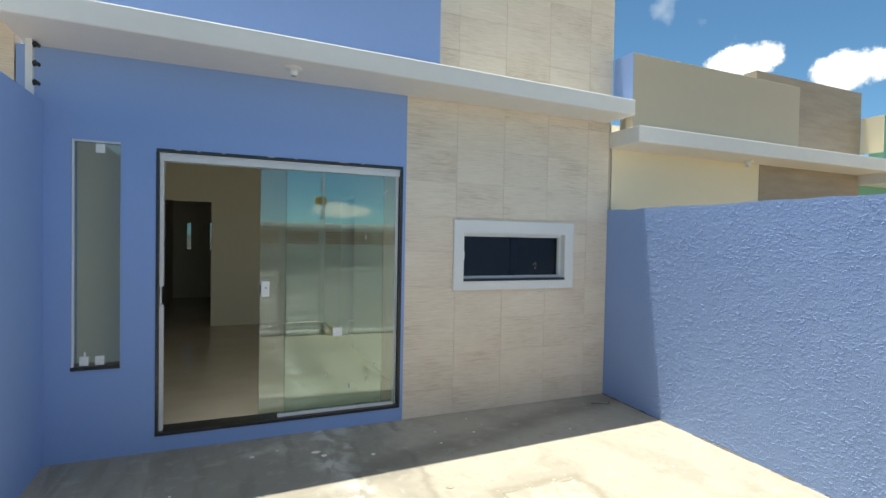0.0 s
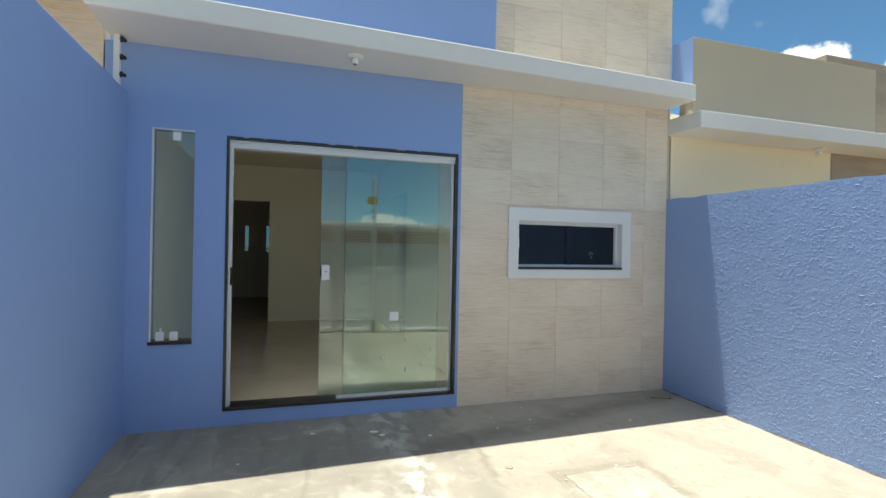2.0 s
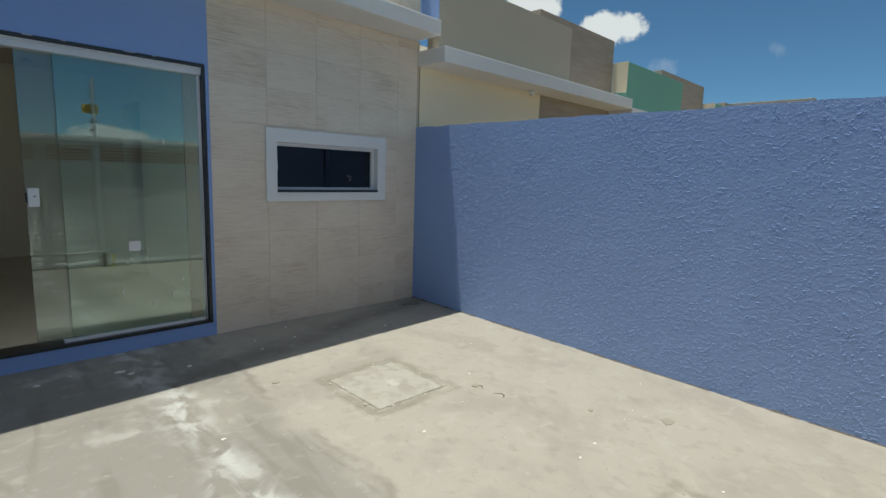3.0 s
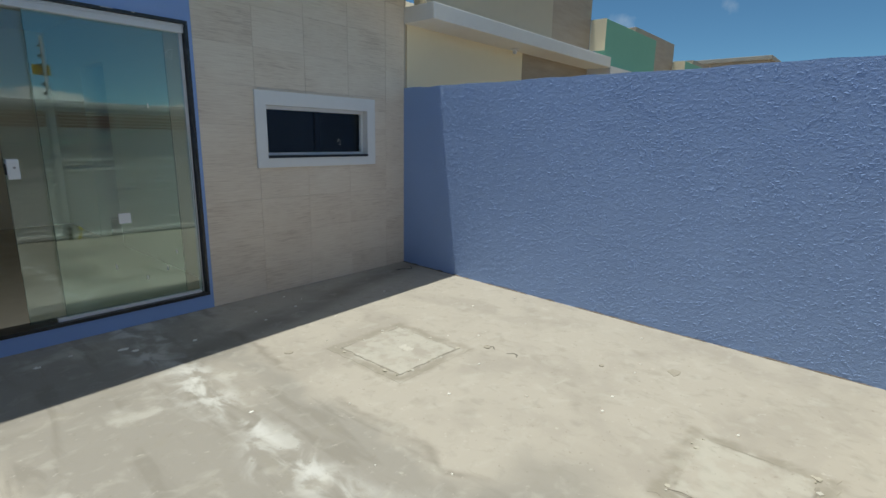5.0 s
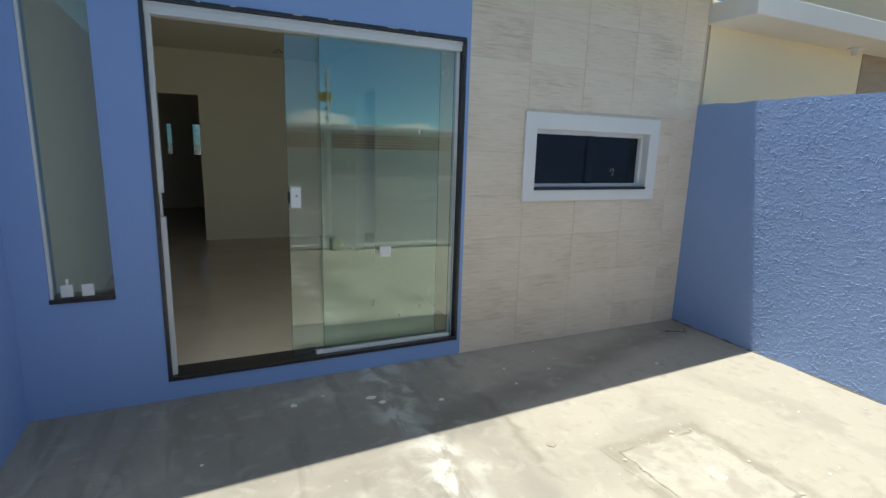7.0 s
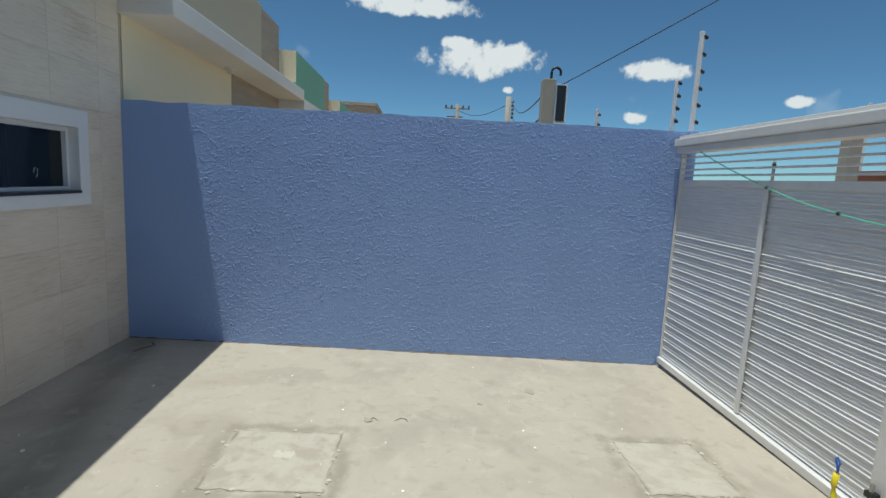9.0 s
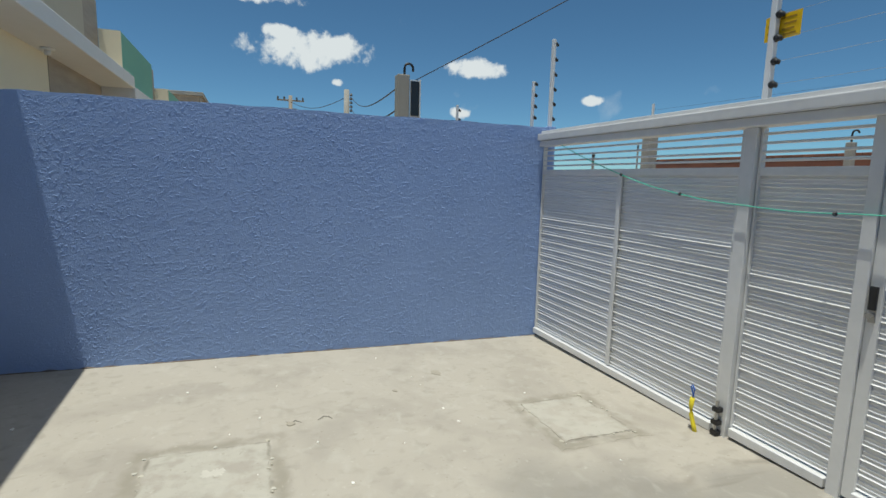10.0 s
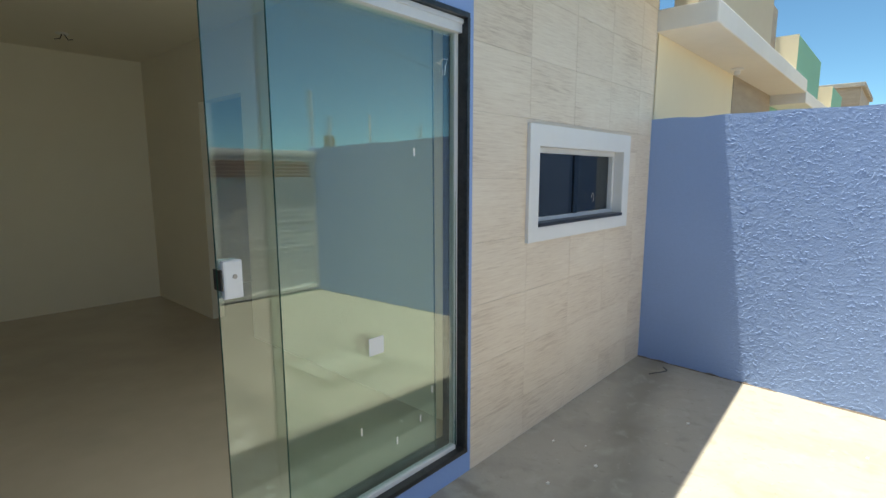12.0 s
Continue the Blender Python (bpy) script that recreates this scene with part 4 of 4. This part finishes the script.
# cord slung along the gate
cord = empty("green_cord", (-1.5, G + 0.06, 1.4), "thin green cord slung across the gate", "cord")
line = []
for a, b in (((-0.06, 1.90), (-1.178, 1.517)), ((-1.178, 1.517), (-1.752, 1.394)), ((-1.752, 1.394), (-2.223, 1.347)), ((-2.223, 1.347), (-2.787, 1.34)), ((-2.787, 1.34), (-3.7, 1.40)), ((-3.7, 1.40), (-4.88, 1.62))):
    for k in range(6):
        f = k / 6
        line.append((a[0] + (b[0] - a[0]) * f, G + 0.055, a[1] + (b[1] - a[1]) * f - 0.02 * math.sin(math.pi * f) * abs(b[0] - a[0])))
part("strand", tube(bmesh.new(), line, 0.0035, 6), M_ROPE, cord)
for x, z in ((-1.178, 1.517), (-1.752, 1.394), (-2.70, 1.335), (-0.14, 1.87)):
    part("knot", lathe([(0.003, -0.012), (0.011, -0.006), (0.012, 0.004), (0.004, 0.012)], 8, (x, G + 0.055, z)), M_CABLE, cord)


# ---- electric fence posts ----
def fence_post(x, y, z0, z1, first, count, gap, label, face=(-1, 0), thick=0.032):
    post = empty("fence_post", (x, y, z0), label, "fence post", "electric fence posts")
    part("profile", blocks(((x - thick / 2, y - thick / 2, z0), (x + thick / 2, y + thick / 2, z1)), bevel=0.004), M_ALU, post)
    for i in range(count):
        z = first + i * gap
        bm = bmesh.new()
        reach = ((-0.004, 0.0, 0.020), (0.012, 0.004, 0.021), (0.020, 0.0, 0.013), (0.030, -0.003, 0.016), (0.038, 0.0, 0.006))
        tube(bm, [(x + face[0] * (thick / 2 + d), y + face[1] * (thick / 2 + d), z + u) for d, u, r in reach], [r for d, u, r in reach], 12)
        part("insulator", bm, M_RUBBER, post, "black plastic insulator")
    return post


fence_post(0.03, G + 0.0 - 0.06, WALL, 2.785, 2.05, 6, 0.138, "white fence post with black insulators on the wall end", face=(0, -1))
fence_post(0.32, G - 0.03, 1.4, 2.445, 2.09, 4, 0.11, "shorter white fence post with black insulators", face=(0, -1), thick=0.026)
fence_post(2.13, G + 0.06, 1.4, 2.43, 2.12, 3, 0.12, "far white fence post with black insulators", face=(0, -1), thick=0.03)
fence_post(-2.17, G - 0.09, 1.75, 2.78, 2.02, 6, 0.125, "white fence post above the gate beam", thick=0.036)
fence_post(-4.94, -0.12, 2.53, 3.62, 2.62, 8, 0.125, "white fence post on the tall boundary wall", face=(1, 0), thick=0.04)
sign = empty("warning_sign", (-2.2, G - 0.12, 2.33), "yellow warning sign wired to the fence post", "sign")
part("sheet", blocks(((-2.305, G - 0.115, 2.268), (-2.10, G - 0.112, 2.40))), M_SIGN, sign)
for z, x0, x1 in ((2.375, -2.28, -2.19), (2.345, -2.28, -2.21), (2.315, -2.27, -2.2), (2.29, -2.28, -2.21), (2.35, -2.145, -2.115), (2.31, -2.145, -2.115)):
    part("text_bar", blocks(((x0, G - 0.1115, z - 0.005), (x1, G - 0.1105, z + 0.005))), material("sign_print", (0.35, 0.2, 0.01), 0.6), sign)
for i in range(4):
    z = 2.02 + i * 0.125
    thing("fence_wire", tube(bmesh.new(), [(-2.17 - 0.03, G - 0.09, z), (-3.4, G - 0.09, z - 0.015), (-4.92, G - 0.09, z)], 0.0009, 5), M_STEEL, "thin steel fence wire above the gate", "wire", "fence wires")

# ---- neighbouring houses of the terrace ----
def terrace_house(x0, x1, drop, wall_mat, panel_mat, tile_mat, side_mat, split, label):
    """Next house of the row: canopy slab, low painted panel in front, taller tiled wall behind."""
    s = SOF - drop
    h = empty("house", ((x0 + x1) / 2, 1, -0.05), label, "house", "houses of the terrace")
    part("wall", blocks(((x0, 0.0, -0.3), (split, T, s))), wall_mat, h, "painted front wall")
    part("wall", blocks(((split, -0.006, -0.3), (x1, T, s))), tile_mat, h, "tiled front wall")
    part("canopy", blocks(((x0 - 0.04, -0.43, s), (x1 - 0.045, 0.4, s + 0.165)), bevel=0.012), M_WHITE, h, "white concrete canopy")
    part("parapet", blocks(((x0 + 0.004, -0.276, s + 0.165), (split + 0.3, -0.10, s + 0.93)), bevel=0.006), panel_mat, h, "painted parapet panel")
    part("parapet_side", blocks(((x0 - 0.002, -0.278, min(s + 0.43, s + 0.8)), (x0 + 0.002, 0.0, s + 0.935))), side_mat, h)
    part("tall_parapet", blocks(((split - 0.1, 0.0, s + 0.165), (x1, 0.18, s + 1.16)), bevel=0.006), tile_mat, h, "taller tiled parapet")
    part("roof", blocks(((x0, 0.4, s), (x1, 9.0, s + 0.15))), M_WHITE, h)
    return h


terrace_house(0.045, 4.47, 0.265, M_CREAM, M_TAUPE, M_UMBER, M_BLUE, 2.38, "single-storey house with cream wall and taupe parapet")
canopy_light(2.0, -0.12, SOF - 0.265, "white lamp holder under the neighbouring canopy")
terrace_house(4.475, 8.9, 0.40, M_GREEN, M_GREEN, M_UMBER, M_CREAM, 6.6, "single-storey house with green parapet")
terrace_house(8.905, 13.3, 0.55, M_GREEN, M_GREEN, M_UMBER, M_CREAM, 10.6, "farther single-storey house with green parapet")
terrace_house(13.305, 17.7, 0.62, M_CREAM, M_TAUPE, M_UMBER, M_CREAM, 15.2, "low single-storey house ending the row")
h = empty("house", (23.3, 3, -0.3), "tall brown house beyond the end of the row", "house", "houses of the terrace")
part("wall", blocks(((20.6, 0.0, -0.3), (26.0, 6.0, 4.72)), bevel=0.01), M_UMBER, h, "brown plastered wall")
part("roof", blocks(((20.45, -0.12, 4.72), (26.1, 6.1, 4.88)), bevel=0.015), M_POST, h, "grey flat roof edge")
h = empty("house", (-7.5, 1, 0), "cream neighbouring house with brown tiles beyond the wall", "house", "houses of the terrace")
part("wall", blocks(((-7.2, 0.0, -0.3), (-5.06, T, 3.13))), M_TILE, h, "beige tiled front wall")
part("wall", blocks(((-9.9, 0.0, -0.3), (-7.2, T, 3.13))), M_CREAM, h)
part("canopy", blocks(((-9.9, -0.6, 3.13), (-5.06, 0.4, 3.3)), bevel=0.012), M_WHITE, h, "white concrete canopy")
part("parapet", blocks(((-9.9, -0.28, 3.3), (-5.06, 0.1, 4.3)), bevel=0.006), M_CREAM, h)

# next plots: dividing wall and pillar with a small panel
structure("wall_next_plot", blocks(((4.48, G - 0.1, -0.3), (4.60, 0.0, 1.85))), M_CREAM, "cream wall of the next plot", "wall")
structure("wall_next_front", blocks(((0.15, G - 0.06, -0.3), (4.48, G + 0.02, 1.75))), M_GATEFRAME, "grey front of the next plot", "wall")
pillar = empty("entry_pillar", (4.8, -4.55, 0), "cement entry pillar with hooked conduit and dark panel", "pillar")
part("shaft", blocks(((4.65, -4.67, -0.3), (4.87, -4.45, 3.27)), bevel=0.015), M_POST, pillar)
part("panel", blocks(((4.62, -4.84, 2.56), (4.655, -4.69, 3.16)), bevel=0.004), M_DARKPANEL, pillar, "dark flat panel")
part("panel_frame", blocks(((4.60, -4.862, 2.53), (4.67, -4.842, 3.19)), ((4.66, -4.842, 2.53), (4.68, -4.68, 3.19)), bevel=0.004), M_ALU, pillar)
part("hook", tube(bmesh.new(), [(4.76, -4.60, 3.2), (4.76, -4.60, 3.40)] + [(4.76, -4.68 + 0.08 * math.cos(a), 3.40 + 0.08 * math.sin(a)) for a in [k * math.pi / 8 for k in range(1, 9)]] + [(4.76, -4.76, 3.35)], 0.022, 10), M_RUBBER, pillar, "black conduit bend", smooth=True)

# ---- beyond the street ----
def utility_pole(x, y, z, kind, label):
    p = empty("utility_pole", (x, y, -0.05), label, "pole", "poles along the street")
    part("shaft", tube(bmesh.new(), [(x, y, -0.05), (x, y, z)], [0.20, 0.15], 10), M_WOODPOLE if kind else M_POST, p, smooth=True)
    if kind:
        part("crossarm", blocks(((x - 0.06, y - 1.1, z - 0.45), (x + 0.06, y + 1.1, z - 0.33)), bevel=0.01), M_WOODPOLE, p)
        part("crossarm", blocks(((x - 0.06, y - 0.5, z - 1.15), (x + 0.06, y + 0.9, z - 1.03)), bevel=0.01), M_WOODPOLE, p)
        for d in (-1.0, -0.5, 0.5, 1.0):
            part("insulator", lathe([(0.05, 0), (0.09, 0.06), (0.05, 0.12), (0.08, 0.16), (0.03, 0.24)], 8, (x, y + d, z - 0.33)), M_RUBBER, p)
    else:
        for i in range(5):
            part("insulator", lathe([(0.05, 0), (0.10, 0.05), (0.05, 0.12), (0.02, 0.16)], 8, (x - 0.1, y - 0.24, z - 0.35 - i * 0.22)), M_RUBBER, p)
    return p


utility_pole(25.6, -7.2, 6.35, False, "concrete street pole with stacked insulators")
utility_pole(41.0, -5.2, 8.0, True, "wooden street pole with cross arms")


def street_cable(a, b, sag, r, label):
    pts = [Vector(a).lerp(Vector(b), k / 16) - Vector((0, 0, sag * math.sin(math.pi * k / 16))) for k in range(17)]
    thing("street_cable", tube(bmesh.new(), pts, r, 6), M_CABLE, label, "cable", "cables above the street")


street_cable((4.75, -4.80, 3.2), (0.6, -9.0, 5.7), 0.05, 0.008, "black service cable rising from the pillar")
street_cable((4.76, -4.60, 3.15), (25.5, -7.4, 6.0), 0.5, 0.016, "black service cable to the street pole")
street_cable((4.76, -4.60, 2.75), (25.5, -7.4, 5.4), 0.6, 0.018, "black service cable to the street pole")
street_cable((25.5, -7.3, 6.0), (41, -5.2, 7.5), 0.6, 0.02, "black cable between street poles")
for x in (-11.9, 8.9):
    far = empty("fence_post", (x, -14.07, 2.0), "far fence post on the brick wall", "fence post", "electric fence posts")
    part("profile", blocks(((x - 0.03, -14.1, 1.9), (x + 0.03, -14.04, 4.0)), bevel=0.005), M_ALU, far)
for z in (3.3, 3.8):
    street_cable((8.9, -14.07, z), (-11.9, -14.07, z), 0.15, 0.003, "thin fence wire above the brick wall")


def brick_wall(x0, x1, y, top):
    """Bare brick wall across the street; its two top courses are laid brick by brick."""
    w = structure("wall_street", blocks(((x0, y - 0.14, -0.3), (x1, y, top - 0.16))), M_BRICK, "bare red brick wall across the street", "wall")
    bm = blocks(((0, -0.14, 0), (0.235, 0.004, 0.066)), bevel=0.006, segments=1)
    me = mesh_of("brick", bm, M_BRICK)
    for row in range(2):
        x = x0 + (0.12 if row else 0)
        while x < min(x1 - 0.25, x0 + 24):
            b = new("brick", me)
            b.parent = w
            b.location = (x, y + rng.uniform(-0.006, 0.006), top - 0.158 + row * 0.079)
            x += 0.247
    return w


brick_wall(-12.0, 9.0, -14.0, 2.24)
post = empty("concrete_post", (3.4, -9.0, 0), "grey concrete post standing in the street", "post")
part("shaft", blocks(((3.28, -9.1, -0.05), (3.48, -8.9, 2.6)), bevel=0.015), M_POST, post)
for x, y, z in ((5.05, -9.0, 2.1), (9.6, -14.2, 2.75)):
    p = empty("thin_post", (x, y, -0.05), "thin dark post with a black insulator", "post", "thin posts beyond the gate")
    part("shaft", blocks(((x - 0.02, y - 0.02, -0.05), (x + 0.02, y + 0.02, z))), M_POST, p)
    part("insulator", lathe([(0.02, 0), (0.04, 0.03), (0.02, 0.08)], 8, (x, y, z - 0.1)), M_RUBBER, p)
p = empty("hooked_post", (0.05, -9.2, -0.05), "street post with hooked conduit top", "post")
part("shaft", blocks(((0.0, -9.25, -0.05), (0.09, -9.16, 2.05)), bevel=0.01), M_POST, p)
part("hook", tube(bmesh.new(), [(0.045, -9.2, 2.0), (0.045, -9.2, 2.16)] + [(0.005 + 0.04 * math.cos(a), -9.2, 2.16 + 0.04 * math.sin(a)) for a in [k * math.pi / 6 for k in range(1, 7)]], 0.012, 8), M_RUBBER, p)

# ---- tiles, laid piece by piece ----
wall_tiles = bpy.data.objects["wall_front_backing"]
parapet_tiles = bpy.data.objects["parapet_backing"]
tile_cache = {}


def lay_tile(parent, x0, x1, z0, z1):
    w, h = round(x1 - x0, 3), round(z1 - z0, 3)
    if w < 0.015 or h < 0.015:
        return
    if (w, h) not in tile_cache:
        tile_cache[w, h] = mesh_of("tile", blocks(((0.0007, 0, 0.0007), (w - 0.0007, 0.0075, h - 0.0007)), bevel=0.0008, segments=1), M_TILE)
    t = new("tile", tile_cache[w, h])
    t.parent = parent
    t.location = (x0, rng.uniform(-0.0008, 0.0), z0)


def lay_field(parent, xs, zs, hole=None):
    for x0, x1 in zip(xs, xs[1:]):
        for z0, z1 in zip(zs, zs[1:]):
            if hole and x1 > hole[0] and x0 < hole[1] and z1 > hole[2] and z0 < hole[3]:
                a0, a1, b0, b1 = hole
                lay_tile(parent, x0, x1, z0, min(b0, z1))
                lay_tile(parent, x0, x1, max(b1, z0), z1)
                c0, c1 = max(z0, b0), min(z1, b1)
                lay_tile(parent, x0, min(a0, x1), c0, c1)
                lay_tile(parent, max(a1, x0), x1, c0, c1)
            else:
                lay_tile(parent, x0, x1, z0, z1)


HOLE = (WX0, WX1, WZ0, WZ1)
lay_field(wall_tiles, [-2.272, -1.776, -1.275, -0.775, -0.275, 0.0], [0.0, 0.24, 0.56, 0.88, 1.20, 1.52, 1.84, 2.16, 2.48, 2.80, SOF], HOLE)
lay_field(parapet_tiles, [-2.10, -1.776, -1.275, -0.775, -0.275, 0.03], [SOF + 0.157, 3.38, 3.70, 4.02, 4.255])
